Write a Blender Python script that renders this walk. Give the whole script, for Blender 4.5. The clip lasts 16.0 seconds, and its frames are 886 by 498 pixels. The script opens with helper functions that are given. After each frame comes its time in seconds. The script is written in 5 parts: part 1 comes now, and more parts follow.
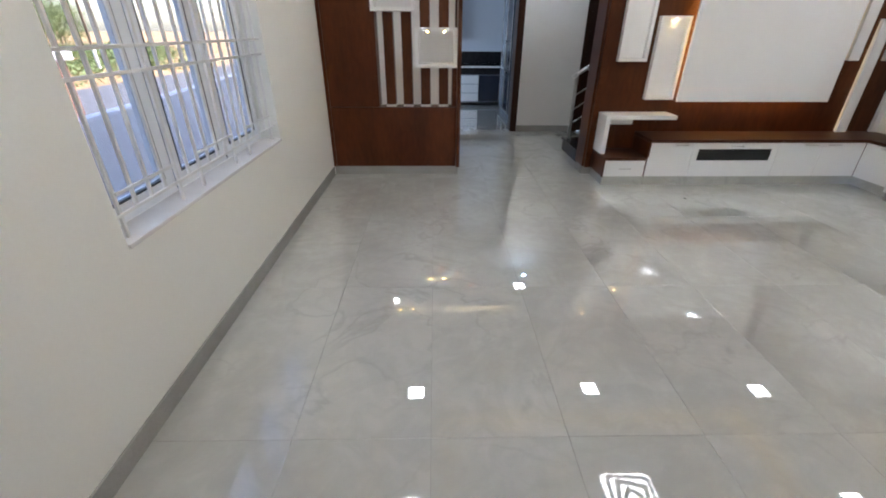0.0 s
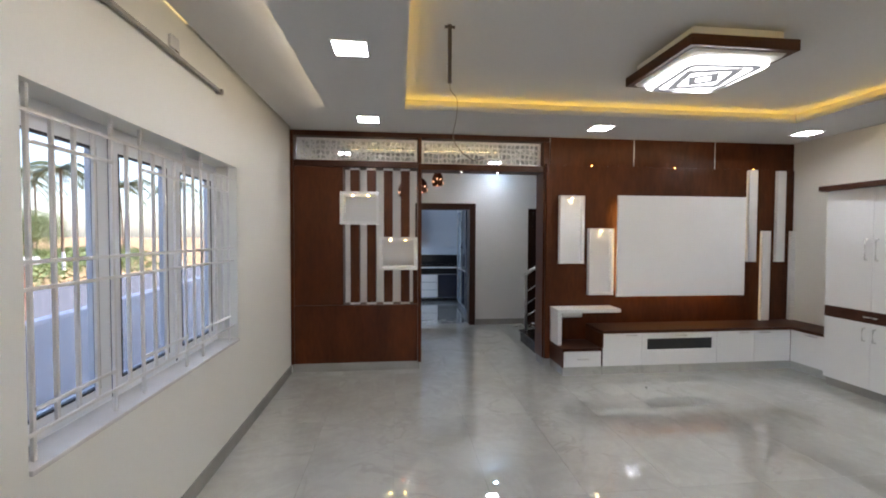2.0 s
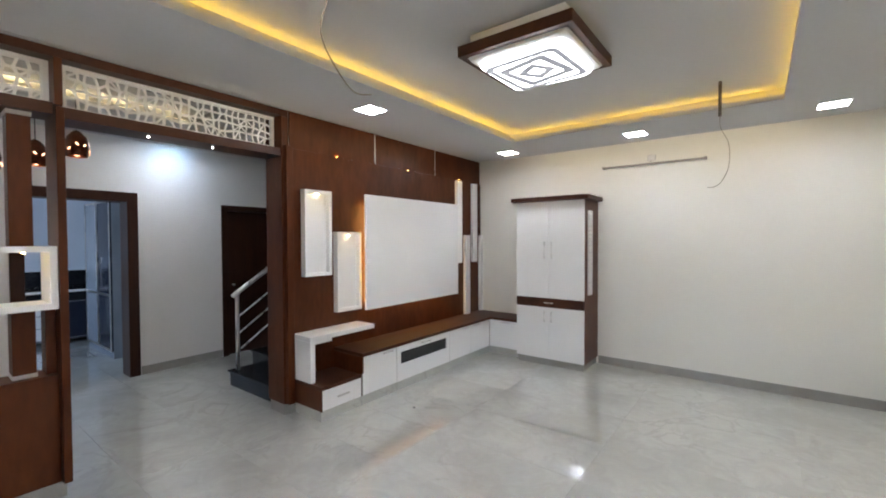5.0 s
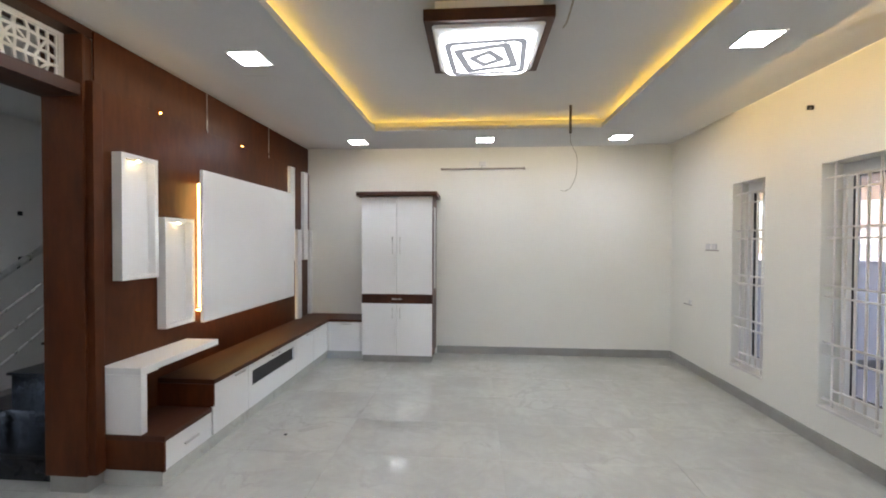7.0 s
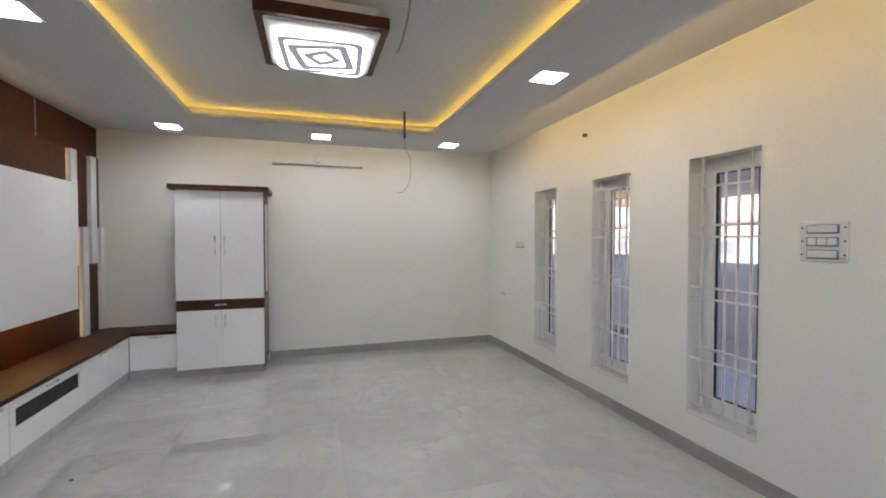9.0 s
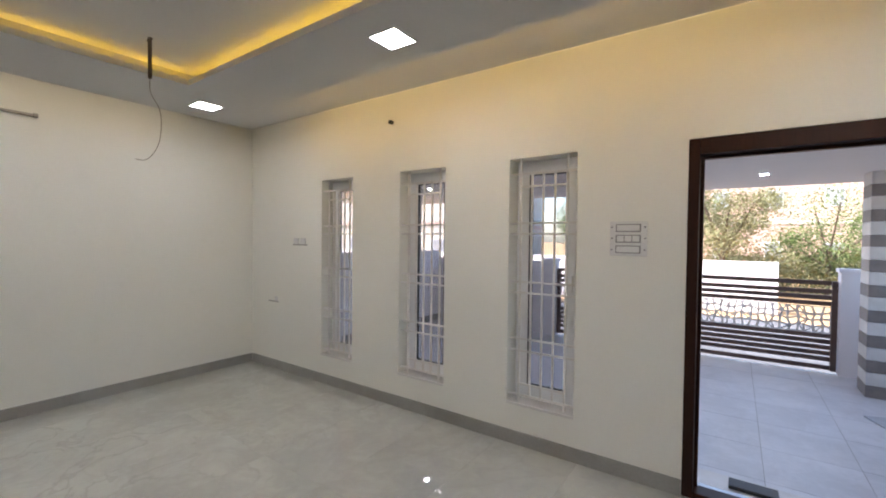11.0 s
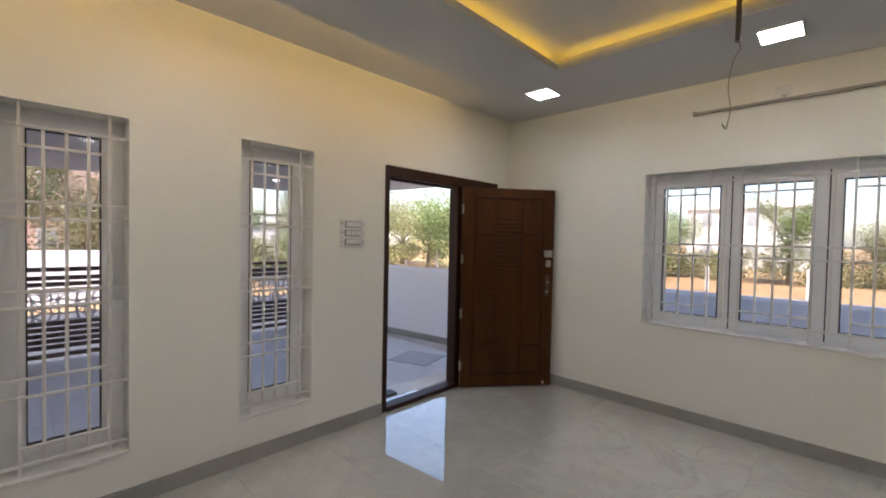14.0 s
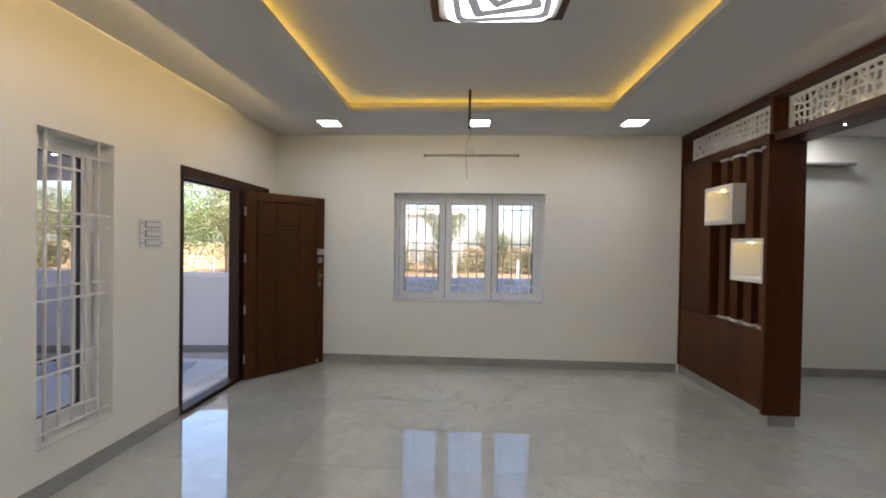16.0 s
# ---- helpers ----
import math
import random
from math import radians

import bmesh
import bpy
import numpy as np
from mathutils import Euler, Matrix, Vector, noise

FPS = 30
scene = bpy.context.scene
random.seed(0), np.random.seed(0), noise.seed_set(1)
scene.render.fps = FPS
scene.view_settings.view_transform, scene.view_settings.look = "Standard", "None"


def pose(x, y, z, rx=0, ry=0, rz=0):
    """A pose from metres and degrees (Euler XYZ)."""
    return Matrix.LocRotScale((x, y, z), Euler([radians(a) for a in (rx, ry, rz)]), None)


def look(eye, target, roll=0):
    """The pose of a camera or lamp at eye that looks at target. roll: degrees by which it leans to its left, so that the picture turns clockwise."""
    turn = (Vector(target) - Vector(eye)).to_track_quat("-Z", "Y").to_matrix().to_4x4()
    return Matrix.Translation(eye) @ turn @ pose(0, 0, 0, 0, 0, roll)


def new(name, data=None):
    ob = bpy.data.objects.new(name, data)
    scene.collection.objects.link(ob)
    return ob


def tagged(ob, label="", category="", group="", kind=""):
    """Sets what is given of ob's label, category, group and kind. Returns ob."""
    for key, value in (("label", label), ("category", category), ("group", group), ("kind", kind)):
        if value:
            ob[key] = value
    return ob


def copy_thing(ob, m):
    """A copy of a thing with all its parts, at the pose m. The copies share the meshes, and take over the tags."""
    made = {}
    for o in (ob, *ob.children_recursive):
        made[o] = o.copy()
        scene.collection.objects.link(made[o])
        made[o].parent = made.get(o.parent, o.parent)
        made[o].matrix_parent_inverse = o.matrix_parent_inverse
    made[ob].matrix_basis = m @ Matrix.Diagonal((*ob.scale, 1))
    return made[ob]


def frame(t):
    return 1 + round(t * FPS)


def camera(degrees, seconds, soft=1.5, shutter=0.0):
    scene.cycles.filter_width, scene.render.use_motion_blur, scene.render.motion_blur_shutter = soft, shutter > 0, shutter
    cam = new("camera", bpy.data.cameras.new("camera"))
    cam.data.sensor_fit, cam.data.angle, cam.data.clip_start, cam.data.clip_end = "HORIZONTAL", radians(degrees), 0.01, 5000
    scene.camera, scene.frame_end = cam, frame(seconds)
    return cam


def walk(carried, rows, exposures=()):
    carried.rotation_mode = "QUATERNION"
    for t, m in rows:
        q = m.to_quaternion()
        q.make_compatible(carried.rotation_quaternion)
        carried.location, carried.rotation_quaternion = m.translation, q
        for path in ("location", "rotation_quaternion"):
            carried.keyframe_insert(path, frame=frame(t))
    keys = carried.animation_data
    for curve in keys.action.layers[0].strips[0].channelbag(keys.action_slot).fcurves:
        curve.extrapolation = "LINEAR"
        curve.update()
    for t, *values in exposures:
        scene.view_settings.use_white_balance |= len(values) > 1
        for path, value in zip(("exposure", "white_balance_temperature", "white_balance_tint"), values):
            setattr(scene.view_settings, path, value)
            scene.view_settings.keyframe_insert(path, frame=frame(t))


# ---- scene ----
cam = camera(93.5, 16.0, 1.9)
PATH = [
    (0, (1.238, -0.018, 1.571), (1.27, 1.752, 0.641), 0.2),
    (0.5, (1.286, -0.083, 1.607), (1.307, 1.843, 1.067), 0.0),
    (1, (1.288, -0.102, 1.619), (1.325, 1.88, 1.357), 0.2),
    (1.5, (1.278, -0.086, 1.619), (1.371, 1.908, 1.499), 0.1),
    (2, (1.239, -0.038, 1.604), (1.455, 1.949, 1.544), 0.2),
    (2.5, (1.184, 0.077, 1.596), (1.592, 2.035, 1.553), 0.0),
    (3, (1.17, 0.297, 1.615), (1.824, 2.186, 1.569), 0.0),
    (3.5, (1.125, 0.514, 1.63), (2.04, 2.292, 1.58), 0.1),
    (4, (0.978, 0.789, 1.647), (2.158, 2.404, 1.593), 0.1),
    (4.5, (0.884, 1.12, 1.644), (2.296, 2.534, 1.589), 0.2),
    (4.7, (0.878, 1.257, 1.637), (2.365, 2.593, 1.587), 0.0),
    (6.8, (0.663, 2.505, 1.547), (2.647, 2.756, 1.511), 0.2),
    (7, (0.689, 2.609, 1.536), (2.683, 2.759, 1.502), 0.2),
    (7.5, (0.624, 2.665, 1.521), (2.623, 2.656, 1.492), 0.1),
    (8, (0.618, 2.696, 1.536), (2.608, 2.5, 1.501), -0.0),
    (8.5, (0.613, 2.656, 1.555), (2.575, 2.273, 1.513), -0.0),
    (9, (0.613, 2.621, 1.558), (2.517, 2.012, 1.511), 0.0),
    (9.5, (0.657, 2.597, 1.547), (2.46, 1.734, 1.5), 0.1),
    (9.7, (0.7, 2.671, 1.55), (2.435, 1.678, 1.501), 0.2),
    (12, (2.56, 2.919, 1.512), (3.048, 0.981, 1.458), 0.6),
    (12.5, (3.036, 2.973, 1.522), (3.074, 0.974, 1.458), 0.7),
    (13, (3.407, 2.944, 1.52), (2.933, 1.002, 1.459), 0.9),
    (13.5, (3.73, 2.873, 1.547), (2.748, 1.132, 1.487), 1.1),
    (14, (3.984, 2.818, 1.52), (2.548, 1.427, 1.468), 1.2),
    (14.5, (4.252, 2.761, 1.509), (2.5, 1.798, 1.47), 1.1),
    (15, (4.536, 2.61, 1.511), (2.62, 2.04, 1.477), 1.1),
    (15.5, (4.83, 2.49, 1.509), (2.852, 2.197, 1.478), 1.1),
    (16, (5.157, 2.394, 1.503), (3.16, 2.284, 1.478), 0.9),
]
EXPOSURE = ((0.0, 2.58, 6350, 13), (1.0, 2.43, 6400, 14), (2.2, 2.45, 6400, 14), (3.5, 2.68, 6400, 14), (4.5, 2.72, 6250, 13), (8.7, 2.47, 6200, 13), (9.6, 2.26, 6250, 13), (12.0, 2.17, 6700, 14), (12.6, 2.25, 6700, 13), (13.2, 2.22, 6700, 13), (14.0, 1.95, 6750, 14), (14.5, 1.88, 6700, 14), (15.2, 2.1, 6550, 13), (16.0, 2.18, 6550, 13))
walk(cam, [(t, look(eye, target, roll)) for t, eye, target, roll in PATH], EXPOSURE)

# ---- world and sun ----
world = bpy.data.worlds.new("world")
scene.world = world
world.use_nodes = True
wn = world.node_tree.nodes
sky = wn.new("ShaderNodeTexSky")
sky.sky_type, sky.sun_disc = "NISHITA", False
sky.sun_elevation, sky.sun_rotation = radians(50.7), radians(59.7)
sky.air_density, sky.dust_density = 1.0, 1.6
wn["Background"].inputs[1].default_value = 0.15
world.node_tree.links.new(sky.outputs[0], wn["Background"].inputs[0])
sun = new("sun", bpy.data.lights.new("sun", "SUN"))
sun.data.energy, sun.data.angle, sun.data.color = 3.6, radians(0.5), (1.0, 0.93, 0.82)
sun.matrix_world = look((12, 7, 17), (0, 0, 0))

# Area lamp added in the window opening to boost the kitchen's blue daylight.
kitchen_fill = new("kitchen_window_light", bpy.data.lights.new("kitchen_window_light", "AREA"))
kitchen_fill.data.shape, kitchen_fill.data.size, kitchen_fill.data.size_y = "RECTANGLE", 2.3, 1.05
kitchen_fill.data.energy, kitchen_fill.data.color = 6.0, (0.62, 0.78, 1.0)
kitchen_fill.matrix_world = look((-0.1, 9.25, 1.54), (3.0, 9.25, 1.3))

# brightness of the lamps
DOWN, PANEL, COVE, SLOT, EDGE, SPOT = 13.0, 1.8, 2.1, 1.95, 0.8, 8.0


# ---- materials ----
def mat_new(name):
    m = bpy.data.materials.new(name)
    m.use_nodes = True
    return m, m.node_tree.nodes, m.node_tree.links, m.node_tree.nodes["Principled BSDF"]


def surface(name, dark, light, stretch=(3, 3, 3), rough=0.5, fine=40.0, bump=0.15, metal=0.0, vary=0.0, spec=0.5, coat=0.0, wear=0.12, big=0.6):
    """A painted, wooden or mineral surface: two scales of noise between two colours, uneven roughness, fine relief."""
    m, n, l, p = mat_new(name)
    pos = n.new("ShaderNodeNewGeometry")
    mp = n.new("ShaderNodeMapping")
    mp.inputs["Scale"].default_value = stretch
    l.new(pos.outputs["Position"], mp.inputs["Vector"])
    vec = mp.outputs["Vector"]
    if vary:
        info = n.new("ShaderNodeObjectInfo")
        mul = n.new("ShaderNodeVectorMath")
        mul.operation = "MULTIPLY_ADD"
        mul.inputs[1].default_value = (37, 53, 71)
        comb = n.new("ShaderNodeCombineXYZ")
        for i in range(3):
            l.new(info.outputs["Random"], comb.inputs[i])
        l.new(comb.outputs[0], mul.inputs[0])
        l.new(vec, mul.inputs[2])
        vec = mul.outputs[0]
    a = n.new("ShaderNodeTexNoise")
    a.inputs["Scale"].default_value, a.inputs["Detail"].default_value, a.inputs["Roughness"].default_value = 1.0, 6, big
    l.new(vec, a.inputs["Vector"])
    b = n.new("ShaderNodeTexNoise")
    b.inputs["Scale"].default_value, b.inputs["Detail"].default_value = fine, 3
    l.new(vec, b.inputs["Vector"])
    mix = n.new("ShaderNodeMath")
    mix.operation = "MULTIPLY_ADD"
    mix.inputs[1].default_value = 0.3
    l.new(b.outputs[0], mix.inputs[0])
    sc = n.new("ShaderNodeMath")
    sc.operation = "MULTIPLY"
    sc.inputs[1].default_value = 0.7
    l.new(a.outputs[0], sc.inputs[0])
    l.new(sc.outputs[0], mix.inputs[2])
    ramp = n.new("ShaderNodeValToRGB")
    ramp.color_ramp.elements[0].position, ramp.color_ramp.elements[1].position = 0.32, 0.68
    ramp.color_ramp.elements[0].color, ramp.color_ramp.elements[1].color = (*dark, 1), (*light, 1)
    l.new(mix.outputs[0], ramp.inputs[0])
    l.new(ramp.outputs[0], p.inputs["Base Color"])
    rr = n.new("ShaderNodeMapRange")
    rr.inputs["To Min"].default_value, rr.inputs["To Max"].default_value = max(0.02, rough * (1 - wear)), min(1, rough * (1 + wear))
    l.new(a.outputs[0], rr.inputs["Value"])
    l.new(rr.outputs[0], p.inputs["Roughness"])
    if bump:
        bp = n.new("ShaderNodeBump")
        bp.inputs["Strength"].default_value, bp.inputs["Distance"].default_value = bump, 0.004
        l.new(b.outputs[0], bp.inputs["Height"])
        l.new(bp.outputs[0], p.inputs["Normal"])
    p.inputs["Metallic"].default_value = metal
    p.inputs["Specular IOR Level"].default_value = spec
    p.inputs["Coat Weight"].default_value = coat
    p.inputs["Coat Roughness"].default_value = 0.12
    return m


def stone_tile(name, dark, light, vein, rough, scale=1.6, shift=1.0, gloss=0.5, hair=0.0):
    """Vitrified stone tile: soft clouds, finer blotches, faint smeared veins; each tile is cut from another part of the stone."""
    m, n, l, p = mat_new(name)
    pos, info, comb, add = n.new("ShaderNodeNewGeometry"), n.new("ShaderNodeObjectInfo"), n.new("ShaderNodeCombineXYZ"), n.new("ShaderNodeVectorMath")
    add.operation = "MULTIPLY_ADD"
    add.inputs[1].default_value = (3.1 * shift, 4.7 * shift, 1.3 * shift)
    for i in range(3):
        l.new(info.outputs["Random"], comb.inputs[i])
    l.new(comb.outputs[0], add.inputs[0])
    l.new(pos.outputs["Position"], add.inputs[2])
    clouds, blotch, veins = n.new("ShaderNodeTexNoise"), n.new("ShaderNodeTexNoise"), n.new("ShaderNodeTexNoise")
    for tex, sc, det, rou, dis in ((clouds, scale, 4, 0.5, 0.4), (blotch, scale * 5.5, 6, 0.6, 0.9), (veins, scale * 0.9, 6, 0.6, 1.6)):
        tex.inputs["Scale"].default_value, tex.inputs["Detail"].default_value = sc, det
        tex.inputs["Roughness"].default_value, tex.inputs["Distortion"].default_value = rou, dis
        l.new(add.outputs[0], tex.inputs["Vector"])
    both = n.new("ShaderNodeMix")
    both.data_type = "FLOAT"
    both.inputs[0].default_value = 0.38
    l.new(clouds.outputs[0], both.inputs[2])
    l.new(blotch.outputs[0], both.inputs[3])
    r = n.new("ShaderNodeValToRGB")
    r.color_ramp.interpolation = "EASE"
    r.color_ramp.elements[0].position, r.color_ramp.elements[1].position = 0.34, 0.66
    r.color_ramp.elements[0].color, r.color_ramp.elements[1].color = (*dark, 1), (*light, 1)
    l.new(both.outputs[0], r.inputs[0])
    vr = n.new("ShaderNodeValToRGB")
    vr.color_ramp.interpolation = "EASE"
    e = vr.color_ramp.elements
    e[0].position, e[0].color = 0.44, (0, 0, 0, 1)
    e[1].position, e[1].color = 0.50, (0.22, 0.22, 0.22, 1)
    k = e.new(0.55)
    k.color = (0, 0, 0, 1)
    l.new(veins.outputs[0], vr.inputs[0])
    gate = n.new("ShaderNodeMath")
    gate.operation = "MULTIPLY"
    l.new(vr.outputs[0], gate.inputs[0])
    l.new(blotch.outputs[0], gate.inputs[1])
    mx = n.new("ShaderNodeMix")
    mx.data_type = "RGBA"
    l.new(gate.outputs[0], mx.inputs[0])
    l.new(r.outputs[0], mx.inputs[6])
    mx.inputs[7].default_value = (*vein, 1)
    cracks, thin, some, fade, dark_mix = n.new("ShaderNodeTexNoise"), n.new("ShaderNodeValToRGB"), n.new("ShaderNodeMapRange"), n.new("ShaderNodeMath"), n.new("ShaderNodeMix")
    cracks.inputs["Scale"].default_value, cracks.inputs["Detail"].default_value, cracks.inputs["Distortion"].default_value = scale * 1.5, 7, 1.1
    l.new(add.outputs[0], cracks.inputs["Vector"])
    e = thin.color_ramp.elements
    e[0].position, e[0].color = 0.468, (0, 0, 0, 1)
    e[1].position, e[1].color = 0.5, (hair, hair, hair, 1)
    k = e.new(0.526)
    k.color = (0, 0, 0, 1)
    l.new(cracks.outputs[0], thin.inputs[0])
    some.inputs["From Min"].default_value, some.inputs["From Max"].default_value = 0.46, 0.62
    l.new(clouds.outputs[0], some.inputs["Value"])
    fade.operation = "MULTIPLY"
    l.new(thin.outputs[0], fade.inputs[0])
    l.new(some.outputs[0], fade.inputs[1])
    dark_mix.data_type = "RGBA"
    dark_mix.inputs[7].default_value = (vein[0] * 0.6, vein[1] * 0.6, vein[2] * 0.6, 1)
    l.new(fade.outputs[0], dark_mix.inputs[0])
    l.new(mx.outputs[2], dark_mix.inputs[6])
    l.new(dark_mix.outputs[2], p.inputs["Base Color"])
    rr = n.new("ShaderNodeMapRange")
    rr.inputs["To Min"].default_value, rr.inputs["To Max"].default_value = rough * 0.7, rough * 1.4
    l.new(clouds.outputs[0], rr.inputs["Value"])
    l.new(rr.outputs[0], p.inputs["Roughness"])
    p.inputs["Specular IOR Level"].default_value = gloss
    if rough < 0.1:
        p.inputs["Coat Weight"].default_value, p.inputs["Coat Roughness"].default_value, p.inputs["Coat IOR"].default_value = 1.0, 0.006, 1.65
    return m


def glow(name, colour, strength):
    m, n, l, p = mat_new(name)
    p.inputs["Base Color"].default_value = (0.8, 0.8, 0.8, 1)
    p.inputs["Emission Color"].default_value = (*colour, 1)
    p.inputs["Emission Strength"].default_value = strength
    return m


# The grey tint dims the bright view outside, once at each pane face.
def glass(name, tint=(0.76, 0.76, 0.785)):
    m, n, l, p = mat_new(name)
    n.remove(p)
    out = n["Material Output"]
    tr, gl, mx, lw, pw, ml = n.new("ShaderNodeBsdfTransparent"), n.new("ShaderNodeBsdfGlossy"), n.new("ShaderNodeMixShader"), n.new("ShaderNodeLayerWeight"), n.new("ShaderNodeMath"), n.new("ShaderNodeMath")
    tr.inputs[0].default_value = (*tint, 1)
    gl.inputs["Roughness"].default_value = 0.02
    pw.operation, ml.operation = "POWER", "MULTIPLY_ADD"
    pw.inputs[1].default_value, ml.inputs[1].default_value, ml.inputs[2].default_value = 5.0, 0.7, 0.03
    l.new(lw.outputs["Facing"], pw.inputs[0])
    l.new(pw.outputs[0], ml.inputs[0])
    l.new(ml.outputs[0], mx.inputs[0])
    l.new(tr.outputs[0], mx.inputs[1])
    l.new(gl.outputs[0], mx.inputs[2])
    l.new(mx.outputs[0], out.inputs[0])
    return m


WALL = surface("cream_wall_paint", (0.77, 0.765, 0.705), (0.815, 0.81, 0.75), (0.7, 0.7, 0.7), 0.55, 90, 0.08)
WHITE_WALL = surface("white_wall_paint", (0.72, 0.71, 0.69), (0.78, 0.77, 0.75), (0.7, 0.7, 0.7), 0.6, 90, 0.08)
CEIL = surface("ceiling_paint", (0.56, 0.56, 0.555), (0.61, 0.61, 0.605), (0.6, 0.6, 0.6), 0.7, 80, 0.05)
WOOD = surface("walnut_laminate", (0.042, 0.0105, 0.0032), (0.108, 0.031, 0.0085), (2.6, 2.6, 0.7), 0.36, 11, 0.04, spec=0.2, coat=0.0, wear=0.25)
WOOD_X = surface("walnut_laminate_lengthwise", (0.034, 0.012, 0.0065), (0.08, 0.029, 0.0145), (0.9, 4, 4), 0.42, 11, 0.06, spec=0.25, coat=0.0, wear=0.25)
TEAK = surface("polished_teak", (0.03, 0.0095, 0.0017), (0.088, 0.030, 0.0052), (8, 8, 0.7), 0.42, 10, 0.1, spec=0.2, coat=0.0, wear=0.3)
TEAK_DARK = surface("dark_door_frame_wood", (0.018, 0.0055, 0.0028), (0.045, 0.014, 0.006), (8, 8, 0.8), 0.4, 10, 0.1, spec=0.25, coat=0.0)
LAM = surface("white_gloss_laminate", (0.84, 0.845, 0.84), (0.87, 0.875, 0.87), (2, 2, 2), 0.07, 60, 0.004, coat=0.6)
MATT = surface("white_matt_laminate", (0.79, 0.79, 0.78), (0.83, 0.83, 0.82), (2, 2, 2), 0.35, 60, 0.03)
UPVC = surface("white_upvc", (0.78, 0.785, 0.79), (0.82, 0.825, 0.83), (3, 3, 3), 0.3, 50, 0.03)
BAR = surface("white_enamelled_steel", (0.68, 0.66, 0.63), (0.78, 0.76, 0.73), (14, 14, 14), 0.4, 60, 0.1)
GASKET = surface("black_rubber_gasket", (0.012, 0.012, 0.014), (0.03, 0.03, 0.035), (5, 5, 5), 0.6)
MARBLE = surface("white_marble_sill", (0.66, 0.64, 0.62), (0.78, 0.77, 0.75), (5, 5, 5), 0.25, 40, 0.04)
STEEL = surface("brushed_steel", (0.5, 0.5, 0.5), (0.66, 0.65, 0.63), (20, 20, 3), 0.28, 40, 0.05, metal=1.0)
BRASS = surface("antique_brass", (0.30, 0.22, 0.11), (0.46, 0.36, 0.2), (20, 20, 20), 0.35, 40, 0.05, metal=1.0)
BLACKG = surface("black_granite", (0.006, 0.006, 0.008), (0.02, 0.021, 0.024), (20, 20, 20), 0.16, 60, 0.02, spec=0.3, wear=0.4)
BLACK = surface("black_panel", (0.008, 0.008, 0.009), (0.016, 0.016, 0.017), (5, 5, 5), 0.45)
RODM = surface("painted_conduit", (0.26, 0.24, 0.22), (0.38, 0.36, 0.33), (12, 12, 12), 0.5)
RUST = surface("bare_iron_hook", (0.06, 0.045, 0.035), (0.12, 0.09, 0.07), (25, 25, 25), 0.6)
WIRE = surface("grey_cable", (0.2, 0.175, 0.13), (0.3, 0.27, 0.2), (20, 20, 20), 0.5)
SWITCH = surface("white_switch_plastic", (0.70, 0.70, 0.69), (0.76, 0.76, 0.75), (10, 10, 10), 0.25, 40, 0.02)
GREY = surface("grey_plastic", (0.16, 0.16, 0.16), (0.24, 0.24, 0.235), (10, 10, 10), 0.3)
TILE = stone_tile("grey_vitrified_tile", (0.46, 0.465, 0.43), (0.56, 0.565, 0.525), (0.32, 0.315, 0.28), 0.010, 1.2, 0.15, 0.9, 0.22)
GROUT = surface("grey_grout", (0.24, 0.24, 0.225), (0.30, 0.30, 0.285), (8, 8, 8), 0.6)
SKIRT = surface("grey_tile_skirting", (0.27, 0.265, 0.245), (0.36, 0.355, 0.33), (3, 3, 3), 0.2, 40, 0.03)
PORCH = stone_tile("matt_porch_tile", (0.50, 0.51, 0.54), (0.62, 0.63, 0.66), (0.36, 0.36, 0.38), 0.35, 2.2, 8.0)
COMPOUND = surface("white_compound_wall", (0.78, 0.765, 0.80), (0.84, 0.825, 0.86), (1.1, 1.1, 1.1), 0.75, 60, 0.2)
STONE_D = surface("dark_grey_cladding", (0.13, 0.115, 0.11), (0.22, 0.195, 0.185), (6, 6, 6), 0.5, 40, 0.2, vary=1)
STONE_L = surface("pale_grey_cladding", (0.50, 0.49, 0.48), (0.62, 0.61, 0.60), (6, 6, 6), 0.5, 40, 0.2, vary=1)
GATE = surface("brown_gate_paint", (0.07, 0.04, 0.032), (0.12, 0.072, 0.058), (6, 6, 6), 0.4)
GATEW = surface("pale_gate_panel", (0.55, 0.53, 0.52), (0.64, 0.62, 0.61), (6, 6, 6), 0.5)
SOIL = surface("orange_soil", (0.30, 0.17, 0.075), (0.46, 0.31, 0.16), (0.35, 0.35, 0.35), 0.95, 30, 0.6)
ASPHALT = surface("weathered_asphalt", (0.075, 0.078, 0.09), (0.125, 0.128, 0.145), (2, 2, 2), 0.85, 60, 0.5)
MAT = surface("blue_grey_floor_mat", (0.36, 0.385, 0.43), (0.46, 0.485, 0.53), (12, 12, 12), 0.9, 60, 0.5)
BARK = surface("bark", (0.09, 0.06, 0.04), (0.2, 0.15, 0.11), (4, 4, 1), 0.9, 20, 0.6)
LEAF = surface("tree_leaves", (0.085, 0.135, 0.035), (0.19, 0.24, 0.08), (0.8, 0.8, 0.8), 0.55, 8, 0)
LEAF_Y = surface("dry_yellow_green_leaves", (0.13, 0.15, 0.06), (0.27, 0.245, 0.12), (0.8, 0.8, 0.8), 0.55, 8, 0)
PALM = surface("palm_fronds", (0.04, 0.06, 0.02), (0.11, 0.13, 0.055), (0.8, 0.8, 0.8), 0.5, 8, 0)
BLUEP = surface("blue_house_paint", (0.10, 0.30, 0.58), (0.16, 0.38, 0.66), (0.5, 0.5, 0.5), 0.7)
